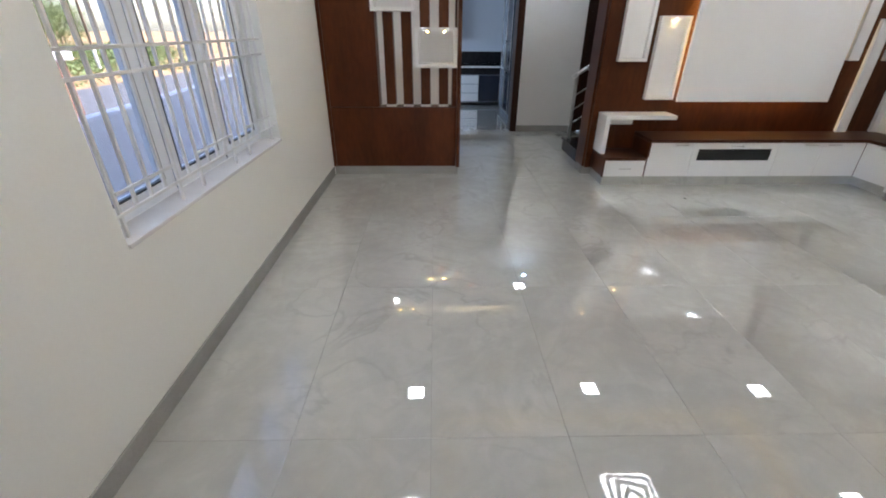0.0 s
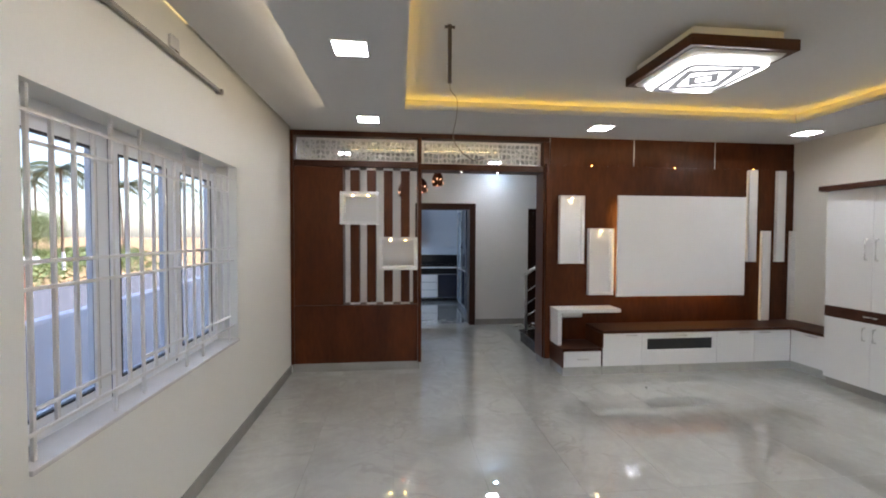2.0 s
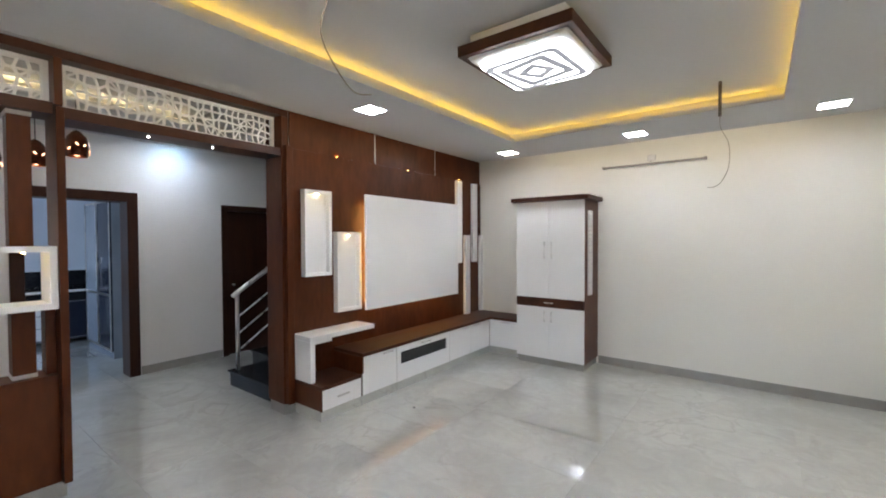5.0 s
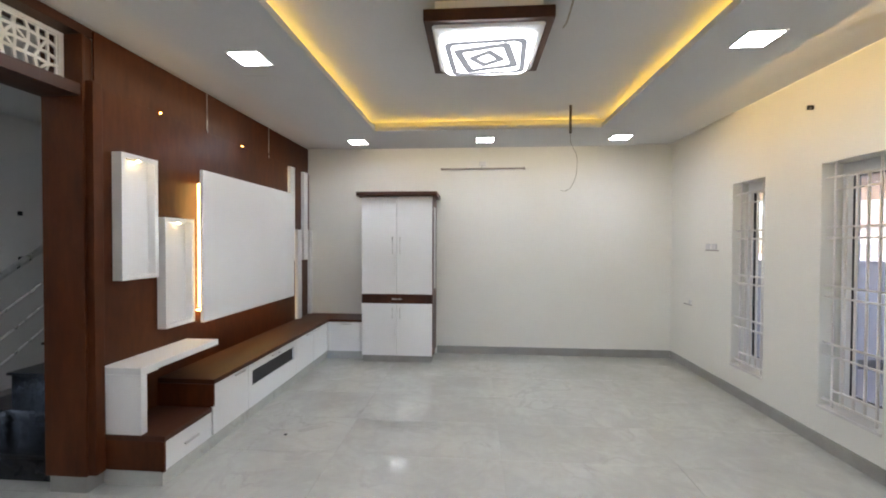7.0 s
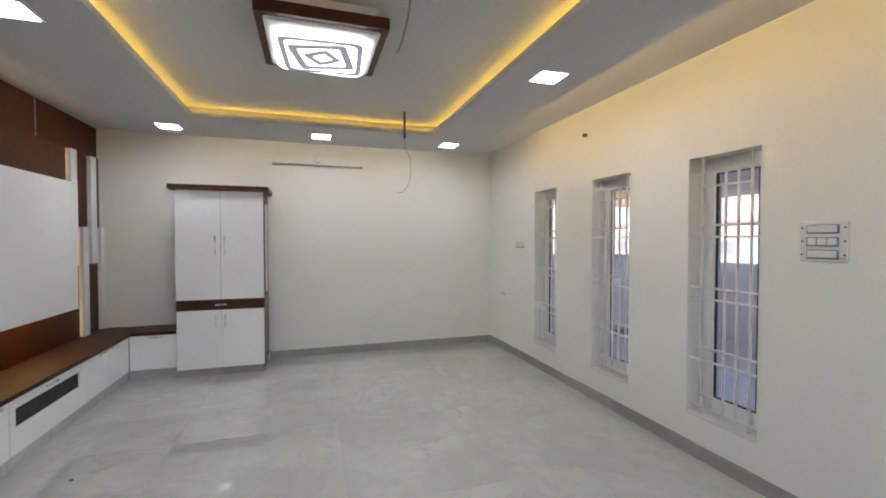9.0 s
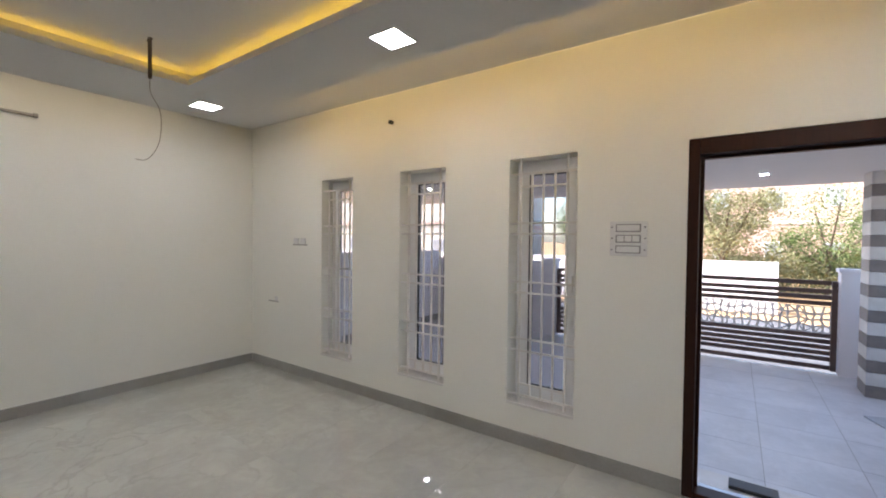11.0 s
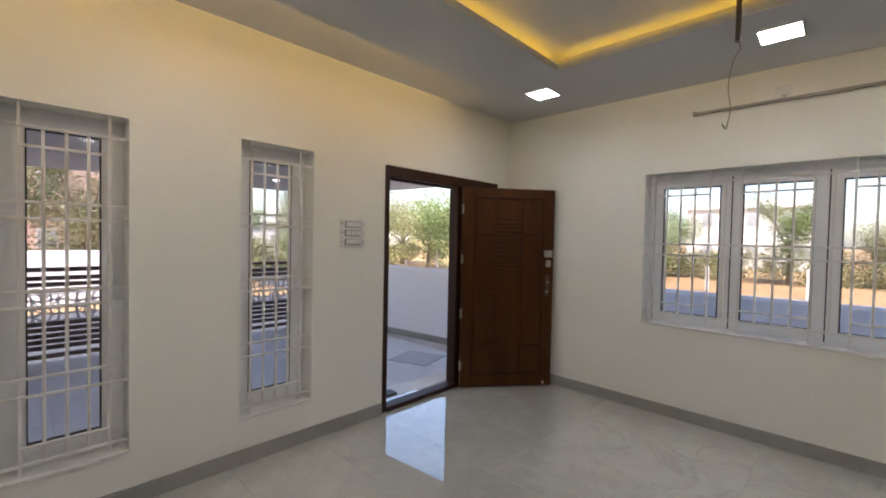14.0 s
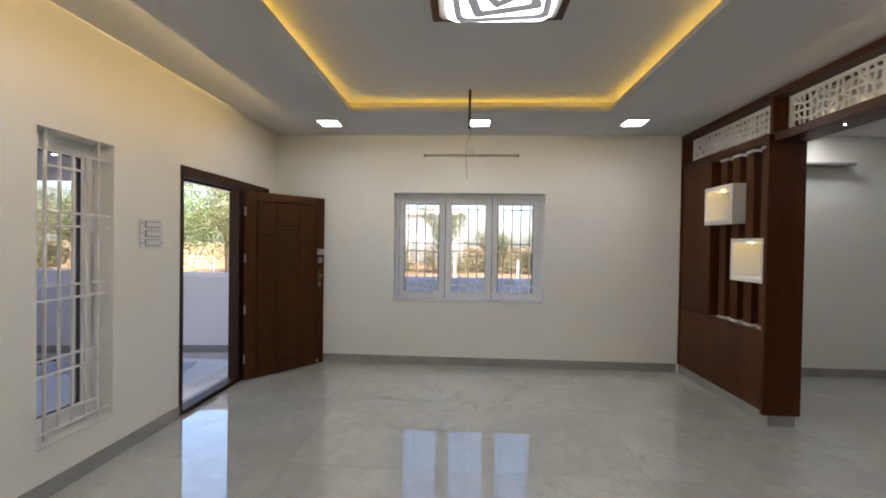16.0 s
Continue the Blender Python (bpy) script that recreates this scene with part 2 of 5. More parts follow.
PINKP = surface("pink_house_paint", (0.55, 0.36, 0.31), (0.64, 0.45, 0.39), (0.5, 0.5, 0.5), 0.7)
TANP = surface("cream_house_paint", (0.60, 0.54, 0.45), (0.70, 0.64, 0.55), (0.5, 0.5, 0.5), 0.7)
WHITEP = surface("white_house_paint", (0.70, 0.69, 0.67), (0.78, 0.77, 0.75), (0.5, 0.5, 0.5), 0.7)
# House window glass, paled in its colour to stand in for distant haze.
HAZEW = surface("dusty_window_glass", (0.30, 0.31, 0.33), (0.40, 0.41, 0.43), (2, 2, 2), 0.2)
BRICK = surface("brick_post", (0.24, 0.12, 0.08), (0.36, 0.2, 0.14), (6, 6, 6), 0.85, 30, 0.4)
COPPER = surface("pierced_copper_shade", (0.035, 0.011, 0.006), (0.13, 0.04, 0.018), (30, 30, 30), 0.25, 30, 0.2, metal=0.7)
KTILE = surface("glossy_kitchen_wall_tile", (0.56, 0.62, 0.70), (0.64, 0.70, 0.78), (1.2, 1.2, 1.2), 0.1, 30, 0.01)
KGREY = surface("grey_gloss_cabinet", (0.20, 0.23, 0.27), (0.27, 0.30, 0.35), (2, 2, 2), 0.12)
NAVY = surface("dark_blue_gloss_cabinet", (0.012, 0.016, 0.028), (0.024, 0.03, 0.05), (3, 3, 3), 0.15)
SANDAL = surface("dark_sandal", (0.02, 0.018, 0.016), (0.06, 0.05, 0.045), (20, 20, 20), 0.7)
PIPE = surface("pvc_pipe", (0.5, 0.5, 0.5), (0.62, 0.62, 0.62), (6, 6, 6), 0.4)
GLASS = glass("window_glass")
E_DOWN = glow("downlight_diffuser", (0.95, 0.97, 1.0), DOWN)
E_PANEL = glow("ceiling_lamp_diffuser", (0.97, 0.98, 1.0), PANEL)
E_RING = glow("ceiling_lamp_grey_band", (0.9, 0.93, 1.0), 0.05)
E_RING.node_tree.nodes["Principled BSDF"].inputs["Base Color"].default_value = (0.16, 0.15, 0.14, 1)
E_BOX = glow("display_box_spot", (1.0, 0.64, 0.15), 24.0)
E_COVE = glow("cove_led", (1.0, 0.60, 0.07), COVE)
E_SLOT = glow("wall_wash_led", (1.0, 0.64, 0.195), SLOT)
E_EDGE = glow("warm_white_led", (1.0, 0.80, 0.52), EDGE)
E_COVE2 = glow("dining_cove_led", (1.0, 0.76, 0.36), 3.0)
E_LINE = glow("wall_line_led", (1.0, 0.72, 0.25), 0.2)
E_BACK = glow("panel_backlight_led", (1.0, 0.68, 0.22), 2.8)
E_SIDE = glow("panel_side_led", (1.0, 0.66, 0.2), 1.35)
E_STRIP = glow("strip_edge_led", (1.0, 0.62, 0.2), 0.08)
E_SPOT = glow("warm_spot", (1.0, 0.70, 0.30), SPOT)
E_UPSPOT = glow("amber_up_spot", (1.0, 0.40, 0.06), 32.0)
E_WSPOT = glow("white_spot", (1.0, 0.95, 0.85), 5.0)
E_PORCH = glow("porch_light_lens", (0.90, 0.92, 1.0), 75.0)
E_COOL = glow("cool_spot_lens", (0.42, 0.70, 1.0), 32.0)
E_BULB = glow("pendant_bulb", (1.0, 0.44, 0.2), 1.0)


# ---- building helpers ----
ORIGIN = {}


def thing(name, loc, label, category="", group="", kind=""):
    ob = new(name)
    ob.location = loc
    ORIGIN[ob] = Vector(loc)
    return tagged(ob, label, category, group, kind)


def part(name, bm, material, parent=None, label="", smooth=False):
    """Links a bmesh, drawn in world metres, as one mesh object, under a thing or under a part of it."""
    off = ORIGIN.get(parent, Vector())
    if off.length:
        bmesh.ops.translate(bm, verts=bm.verts, vec=-off)
    me = bpy.data.meshes.new(name)
    bm.to_mesh(me)
    bm.free()
    if smooth:
        me.shade_smooth()
    me.materials.append(material)
    ob = new(name, me)
    if parent:
        ob.parent = parent
    ORIGIN[ob] = off
    return tagged(ob, label)


def box(x0, x1, y0, y1, z0, z1, bev=0.0, bm=None):
    own = bm or bmesh.new()
    x0, x1, y0, y1, z0, z1 = min(x0, x1), max(x0, x1), min(y0, y1), max(y0, y1), min(z0, z1), max(z0, z1)
    vs = [own.verts.new((x, y, z)) for z in (z0, z1) for x, y in ((x0, y0), (x1, y0), (x1, y1), (x0, y1))]
    fs = [own.faces.new([vs[i] for i in q]) for q in ((3, 2, 1, 0), (4, 5, 6, 7), (0, 1, 5, 4), (1, 2, 6, 5), (2, 3, 7, 6), (3, 0, 4, 7))]
    if bev:
        edges = list({e for f in fs for e in f.edges})
        bmesh.ops.bevel(own, geom=edges, offset=bev, segments=2, profile=0.5, affect="EDGES")
    return own


def rod(a, b, r, n=10, bm=None, r2=None):
    own = bm or bmesh.new()
    a, b = Vector(a), Vector(b)
    q = (b - a).to_track_quat("Z", "Y")
    r2 = r if r2 is None else r2
    ra = [own.verts.new(a + q @ Vector((r * math.cos(2 * math.pi * i / n), r * math.sin(2 * math.pi * i / n), 0))) for i in range(n)]
    rb = [own.verts.new(b + q @ Vector((r2 * math.cos(2 * math.pi * i / n), r2 * math.sin(2 * math.pi * i / n), 0))) for i in range(n)]
    for i in range(n):
        own.faces.new((ra[i], ra[(i + 1) % n], rb[(i + 1) % n], rb[i]))
    own.faces.new(ra[::-1])
    own.faces.new(rb)
    return own


def tube(points, r, n=8):
    """A bent cable or rail along points."""
    bm = bmesh.new()
    pts = [Vector(p) for p in points]
    rings = []
    for i, p in enumerate(pts):
        d = (pts[min(i + 1, len(pts) - 1)] - pts[max(i - 1, 0)]).normalized()
        q = d.to_track_quat("Z", "Y")
        rings.append([bm.verts.new(p + q @ Vector((r * math.cos(2 * math.pi * k / n), r * math.sin(2 * math.pi * k / n), 0))) for k in range(n)])
    for a, b in zip(rings, rings[1:]):
        for k in range(n):
            bm.faces.new((a[k], a[(k + 1) % n], b[(k + 1) % n], b[k]))
    bm.faces.new(rings[0][::-1])
    bm.faces.new(rings[-1])
    return bm


def lathe(profile, centre, n=24):
    bm = bmesh.new()
    rings = [[bm.verts.new((centre[0] + r * math.cos(2 * math.pi * k / n), centre[1] + r * math.sin(2 * math.pi * k / n), centre[2] + z)) for k in range(n)] for r, z in profile]
    for a, b in zip(rings, rings[1:]):
        for k in range(n):
            bm.faces.new((a[k], a[(k + 1) % n], b[(k + 1) % n], b[k]))
    return bm


def slab(axis, u0, u1, v0, v1, t0, t1, holes=()):
    """A wall (axis x or y: the way its face points) or a slab (axis z) with rectangular holes (u0, u1, v0, v1) cut through it."""
    us = sorted({u0, u1, *(h for q in holes for h in q[:2] if u0 < h < u1)})
    vs = sorted({v0, v1, *(h for q in holes for h in q[2:] if v0 < h < v1)})
    put = {"x": lambda u, v, t: (t, u, v), "y": lambda u, v, t: (u, t, v), "z": lambda u, v, t: (u, v, t)}[axis]
    solid = {(i, j): not any(q[0] < (us[i] + us[i + 1]) / 2 < q[1] and q[2] < (vs[j] + vs[j + 1]) / 2 < q[3] for q in holes) for i in range(len(us) - 1) for j in range(len(vs) - 1)}
    bm = bmesh.new()
    known = {}

    def vert(i, j, t):
        if (i, j, t) not in known:
            known[i, j, t] = bm.verts.new(put(us[i], vs[j], t))
        return known[i, j, t]

    for (i, j), full in solid.items():
        if not full:
            continue
        for t in (t0, t1):
            bm.faces.new([vert(i + a, j + b, t) for a, b in ((0, 0), (1, 0), (1, 1), (0, 1))])
        for di, dj, a, b in ((-1, 0, (0, 0), (0, 1)), (1, 0, (1, 0), (1, 1)), (0, -1, (0, 0), (1, 0)), (0, 1, (0, 1), (1, 1))):
            if not solid.get((i + di, j + dj), False):
                bm.faces.new((vert(i + a[0], j + a[1], t0), vert(i + b[0], j + b[1], t0), vert(i + b[0], j + b[1], t1), vert(i + a[0], j + a[1], t1)))
    bmesh.ops.recalc_face_normals(bm, faces=bm.faces)
    return bm


def structure(name, bm, material, label, category=""):
    return tagged(part(name, bm, material), label, category, kind="structure")


# ---- the large structure ----
XE, YN, ZC, ZR = 6.43, 4.97, 2.835, 2.72
SLITS = ((2.448, 2.957), (3.541, 4.045), (4.657, 5.127))
SLIT_Z = (0.295, 2.133)
WIN = (1.49, 3.352, 0.785, 2.13)
DOOR = (0.21, 1.793, -0.004, 2.135)
structure("wall_south", slab("y", -0.23, 6.66, -0.6, 2.97, -0.23, 0.0, [(*s, *SLIT_Z) for s in SLITS] + [DOOR]), WALL, "cream painted wall with three slit windows and the entrance door", "wall")
structure("wall_west", slab("x", 0.0, 11.2, -0.6, 2.97, -0.23, 0.0, [WIN, (8.0, 10.5, 0.95, 2.13)]), WALL, "cream painted wall with a wide three-panel window", "wall")
structure("wall_east", slab("x", 0.0, 7.42, -0.6, 2.97, XE, XE + 0.23), WALL, "plain cream painted wall", "wall")
structure("wall_north", slab("y", 3.11, XE, -0.2, ZC, YN, 5.2), WALL, "cream wall behind the panelling", "wall")
structure("wall_dining", slab("y", 0.0, XE + 0.23, -0.2, 2.97, 7.42, 7.65, [(1.55, 2.64, -0.02, 2.2), (3.62, 4.52, -0.02, 2.12)]), WHITE_WALL, "white dining wall with the kitchen doorway", "wall")
structure("wall_kitchen", slab("y", 0.0, 3.4, -0.2, 2.97, 11.0, 11.2), KTILE, "glossy blue-grey tiled kitchen wall", "wall")
structure("wall_kitchen_side", slab("x", 7.65, 11.0, -0.2, 2.97, 3.2, 3.4), WHITE_WALL, "white kitchen side wall", "wall")
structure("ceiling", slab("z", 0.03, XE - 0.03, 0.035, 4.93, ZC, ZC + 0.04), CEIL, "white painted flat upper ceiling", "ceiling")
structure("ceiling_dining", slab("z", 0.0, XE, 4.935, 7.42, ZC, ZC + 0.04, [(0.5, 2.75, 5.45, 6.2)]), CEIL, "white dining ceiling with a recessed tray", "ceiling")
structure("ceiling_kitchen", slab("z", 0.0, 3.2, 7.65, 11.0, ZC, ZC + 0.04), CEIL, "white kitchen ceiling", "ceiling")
structure("roof", slab("z", -0.4, 7.0, -0.4, 11.5, 2.97, 3.2), WHITE_WALL, "flat concrete roof slab", "roof")
TRAY = (1.30, 5.112, 1.307, 3.677)
RING = (0.61, 5.95, 0.66, 4.43)
ring_bm = slab("z", RING[0], RING[1], RING[2], RING[3], ZR, ZR + 0.045, [TRAY])
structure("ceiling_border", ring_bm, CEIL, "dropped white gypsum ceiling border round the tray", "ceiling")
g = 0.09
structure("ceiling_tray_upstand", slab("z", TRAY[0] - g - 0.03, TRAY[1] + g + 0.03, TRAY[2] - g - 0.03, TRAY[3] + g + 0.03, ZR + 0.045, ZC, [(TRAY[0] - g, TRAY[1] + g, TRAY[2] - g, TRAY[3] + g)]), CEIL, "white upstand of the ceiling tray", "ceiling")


def led(name, x0, x1, y0, y1, z, material, label, group, high=0.005):
    root = thing(name, ((x0 + x1) / 2, (y0 + y1) / 2, z), label, "led strip", group)
    part("tape", box(x0, x1, y0, y1, z, z + high), material, root)
    return root


zl = ZR + 0.046
L_COVE = "yellow led strip hidden on the ceiling tray ledge"
a = g - 0.006
for x0_, x1_, y0_, y1_ in ((TRAY[0], TRAY[1], TRAY[2] - a - 0.005, TRAY[2] - a), (TRAY[0], TRAY[1], TRAY[3] + a, TRAY[3] + a + 0.005),
                           (TRAY[0] - a - 0.005, TRAY[0] - a, TRAY[2], TRAY[3]), (TRAY[1] + a, TRAY[1] + a + 0.005, TRAY[2], TRAY[3])):
    led("led_strip", x0_, x1_, y0_, y1_, zl, E_COVE, L_COVE, "tray led strips", 0.016)
L_SLOT = "warm led strip in the slot along the wall top"
led("led_strip", 1.1, 5.1, 0.004, 0.012, ZC + 0.012, E_LINE, L_SLOT, "wall wash strips")
led("led_strip", 0.004, 0.010, 0.4, 2.6, ZC + 0.014, E_LINE, L_SLOT, "wall wash strips")
L_EDGE = "warm led strip on the outer edge of the ceiling border"


def edge_led(x0, x1, y0, y1, material):
    root = thing("led_strip", ((x0 + x1) / 2, (y0 + y1) / 2, ZR + 0.005), L_EDGE, "led strip", "border strips")
    part("tape", box(x0, x1, y0, y1, ZR + 0.012, ZR + 0.068), material, root)


edge_led(1.0, 5.3, RING[2] - 0.004, RING[2] - 0.0005, E_SLOT)
edge_led(0.9, 5.5, RING[3] + 0.0005, RING[3] + 0.004, E_EDGE)
edge_led(RING[0] - 0.004, RING[0] - 0.0005, 0.9, 4.1, E_EDGE)
edge_led(RING[1] + 0.0005, RING[1] + 0.004, 0.9, 4.1, E_EDGE)
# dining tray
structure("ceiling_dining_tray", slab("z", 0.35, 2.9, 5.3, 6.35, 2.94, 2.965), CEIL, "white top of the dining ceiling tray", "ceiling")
led("led_strip", 0.52, 2.73, 5.40, 5.415, ZC + 0.045, E_COVE2, "yellow led strip on the dining tray ledge", "dining tray strips")
led("led_strip", 0.52, 2.73, 6.235, 6.25, ZC + 0.045, E_COVE2, "yellow led strip on the dining tray ledge", "dining tray strips")


# skirting tiles
def skirting(x0, x1, y0, y1):
    return tagged(part("baseboard", box(x0, x1, y0, y1, 0.0, 0.1, 0.002), SKIRT), "grey polished tile skirting", "skirting", kind="structure")


skirting(1.795, XE - 0.012, 0.0, 0.012)
skirting(0.0, 0.205, 0.0, 0.012)
skirting(0.0, 0.012, 0.012, 4.94)
skirting(XE - 0.012, XE, 0.012, 3.12)
skirting(0.0, 0.012, 5.22, 7.42)
skirting(0.0, 1.54, 7.408, 7.42)
skirting(2.65, 3.61, 7.408, 7.42)
skirting(0.012, 1.5, 4.965, 5.19)
skirting(3.026, 3.6, 4.95, 5.19)


# ---- windows with grilles ----
def south(u, d, z):
    return (u, -d, z)


def west(u, d, z):
    return (-d, u, z)


def pbox(place, u0, u1, d0, d1, z0, z1, bev=0.0):
    a, b = place(u0, d0, z0), place(u1, d1, z1)
    return box(a[0], b[0], a[1], b[1], a[2], b[2], bev)


def border(place, u0, u1, z0, z1, d0, d1, w):
    """A rectangular ring, w wide."""
    a, b = place(u0, d0, z0), place(u1, d1, z1)
    axis = "y" if place is south else "x"
    t = (a[1], b[1]) if place is south else (a[0], b[0])
    return slab(axis, u0, u1, z0, z1, min(t), max(t), [(u0 + w, u1 - w, z0 + w, z1 - w)])


def window(name, place, u0, u1, z0, z1, panels, label):
    root = thing(name, place((u0 + u1) / 2, 0.16, z0), label, "window", kind="structure")
    part("window_frame", border(place, u0 + 0.002, u1 - 0.002, z0 + 0.022, z1 - 0.002, 0.15, 0.215, 0.045), UPVC, root)
    part("window_sill", pbox(place, u0 + 0.001, u1 - 0.001, -0.012, 0.148, z0, z0 + 0.02, 0.003), MARBLE, root, "white marble sill")
    w, zb = (u1 - u0 - 0.09) / panels, z0 + (0.07 if panels == 1 else 0.034)
    for i in range(panels):
        a, b = u0 + 0.047 + i * w, u0 + 0.043 + (i + 1) * w
        sash = part("sash", border(place, a, b, zb, z1 - 0.05, 0.14, 0.19, 0.058 if panels == 1 else 0.075), UPVC, root)
        s = 0.06 if panels == 1 else 0.077
        part("gasket", border(place, a + s - 0.004, b - s + 0.004, zb + s - 0.004, z1 - 0.05 - s + 0.004, 0.1385, 0.16, 0.007 if panels == 1 else 0.010), GASKET, sash, "black rubber gasket")
        if panels > 1:
            part("seal", pbox(place, a - 0.0035, a + 0.0045, 0.136, 0.1395, zb, z1 - 0.05), GASKET, sash, "black rubber seal")
        pane = part("pane", pbox(place, a + s - 0.002, b - s + 0.002, 0.164, 0.168, zb + s - 0.002, z1 - 0.05 - s + 0.002), GLASS, sash, "clear glass")
        pane.visible_shadow = False
        part("handle", pbox(place, a + 0.012, a + 0.034, 0.112, 0.139, (z0 + z1) / 2 - 0.07, (z0 + z1) / 2 + 0.06, 0.006), UPVC, sash)
    return root


def grille(place, u0, u1, z0, z1, count, long_bars, full, partial, spans, label):
    root = thing("window_grille", place((u0 + u1) / 2, 0.04, z0), label, "window grille", "window grilles")
    step = (u1 - u0 - 0.16) / (count - 1) if count == 5 else (u1 - u0 - 0.14) / (count - 1)
    at = [u0 + (0.08 if count == 5 else 0.07) + i * step for i in range(count)]
    r = 0.0072
    for i, u in enumerate(at):
        lo, hi = (z0 + 0.02, z1) if i in long_bars else (min(full), max(full))
        part("bar", pbox(place, u - r, u + r, 0.04 - r, 0.04 + r, lo, hi, 0.002), BAR, root)
    for z in full:
        part("crossbar", pbox(place, u0 + 0.001, u1 - 0.001, 0.026, 0.036, z - r, z + r, 0.002), BAR, root)
    for z in partial:
        for i, j in spans:
            part("crossbar", pbox(place, at[i], at[j], 0.026, 0.036, z - r, z + r, 0.002), BAR, root)
    return root


for k, s in enumerate(SLITS):
    window("window_%d" % (k + 2), south, *s, *SLIT_Z, 1, "narrow white upvc window with clear glass, closed")
    grille(south, *s, *SLIT_Z, 5, (0, 4), (2.02, 1.655, 1.575, 1.217, 1.137, 0.79, 0.70, 0.365), (1.925, 0.45), ((0, 4),), "white painted steel grille in a slit window")
window("window_1", west, *WIN, 3, "wide white upvc window with three casements, closed")
grille(west, *WIN, 17, (0, 4, 6, 10, 12, 16), (2.035, 1.51, 1.415, 0.905), (1.93, 0.99), ((0, 4), (6, 10), (12, 16)), "white painted steel grille in the wide window")
# Out of view; placed to let daylight into the kitchen.
window("window_5", west, 8.0, 10.5, 0.95, 2.13, 3, "white upvc kitchen window")

# ---- entrance door ----
fr = thing("door_1", (1.0, -0.1, 0.0), "dark polished wooden entrance door frame", "door frame", kind="structure")
part("jamb", box(1.735, 1.792, -0.115, -0.004, 0.0, 2.134, 0.004), TEAK_DARK, fr)
part("jamb", box(0.211, 0.27, -0.115, -0.004, 0.0, 2.134, 0.004), TEAK_DARK, fr)
part("mullion", box(0.815, 0.872, -0.115, -0.004, 0.045, 2.04, 0.004), TEAK_DARK, fr)
part("head", box(0.27, 1.735, -0.115, -0.004, 2.04, 2.134, 0.004), TEAK_DARK, fr)
part("rebate", box(0.872, 1.735, -0.114, -0.075, 2.02, 2.04, 0.002), TEAK_DARK, fr)
part("rebate", box(1.715, 1.735, -0.114, -0.075, 0.045, 2.02, 0.002), TEAK_DARK, fr)
part("threshold", box(0.27, 1.735, -0.115, 0.004, 0.0, 0.042, 0.006), TEAK_DARK, fr)
side = thing("door_side_leaf", (0.54, -0.05, 0.045), "narrow closed wooden side leaf of the entrance", "door")
part("core", box(0.272, 0.813, -0.06, -0.02, 0.045, 2.038, 0.003), TEAK, side)
part("moulding", slab("y", 0.33, 0.755, 0.15, 1.94, -0.02, -0.012, [(0.345, 0.74, 0.165, 1.925)]), TEAK_DARK, side)
leaf = thing("door_leaf", (0, 0, 0), "open teak door leaf with grooved panels and louvred centre", "door")
LW = 0.96
part("core", box(0.0, LW, -0.012, 0.02, 0.0, 2.02, 0.002), TEAK_DARK, leaf, "dark grooved core")
for n_, q in (("stile", (0.0, 0.115, 0.0, 2.02)), ("stile", (LW - 0.115, LW, 0.0, 2.02)), ("rail", (0.115, LW - 0.115, 1.925, 2.02)), ("rail", (0.115, LW - 0.115, 0.0, 0.12))):
    part(n_, box(q[0], q[1], -0.024, -0.012, q[2], q[3], 0.003), TEAK, leaf)
rows_z = [0.132, 0.42, 0.70, 0.985, 1.265, 1.545, 1.913]
c0, c1 = 0.345, 0.62
for z0_, z1_ in zip(rows_z, rows_z[1:]):
    part("panel_board", box(0.131, c0 - 0.0025, -0.0235, -0.012, z0_ + 0.006, z1_ - 0.006, 0.004), TEAK, leaf)
    part("panel_board", box(c1 + 0.0025, LW - 0.131, -0.0235, -0.012, z0_ + 0.006, z1_ - 0.006, 0.004), TEAK, leaf)
part("panel_board", box(c0, c1, -0.0235, -0.012, 0.138, 1.09, 0.004), TEAK, leaf)
part("panel_board", box(c0, c1, -0.0235, -0.012, 1.705, 1.907, 0.004), TEAK, leaf)
for i in range(15):
    zz = 1.105 + i * 0.0395
    part("louvre", box(c0, c1, -0.025, -0.012, zz, zz + 0.026, 0.006), TEAK, leaf)
lock = part("lock_plate", box(LW - 0.085, LW - 0.045, -0.031, -0.024, 0.93, 1.15, 0.003), RUST, leaf, "dark bronze lock plate")
part("knob", rod((LW - 0.065, -0.031, 1.075), (LW - 0.065, -0.062, 1.075), 0.014, 16), BRASS, lock, "dull brass turn knob", smooth=False)
part("key_cylinder", rod((LW - 0.065, -0.031, 0.975), (LW - 0.065, -0.038, 0.975), 0.011, 14), STEEL, lock)
part("night_latch", box(LW - 0.105, LW - 0.025, -0.06, -0.024, 1.33, 1.40, 0.006), STEEL, leaf, "steel night latch")
part("latch_plate", box(LW - 0.085, LW - 0.035, -0.042, -0.024, 1.23, 1.30, 0.005), STEEL, leaf, "steel bolt")
part("door_stopper", rod((LW - 0.09, -0.024, 0.05), (LW - 0.09, -0.05, 0.03), 0.012), STEEL, leaf, "steel stopper")
for zz in (0.22, 0.75, 1.30, 1.80):
    hinge = part("hinge", box(-0.004, 0.012, -0.0265, -0.0242, zz - 0.045, zz + 0.045, 0.001), RODM, leaf, "grey steel butt hinge")
    part("knuckle", rod((-0.007, -0.027, zz - 0.05), (-0.007, -0.027, zz + 0.05), 0.0055, 12), RODM, hinge)
leaf.matrix_basis = pose(0.835, 0.03, 0.016, 0, 0, 180 - math.degrees(math.atan2(0.60, 0.755)))

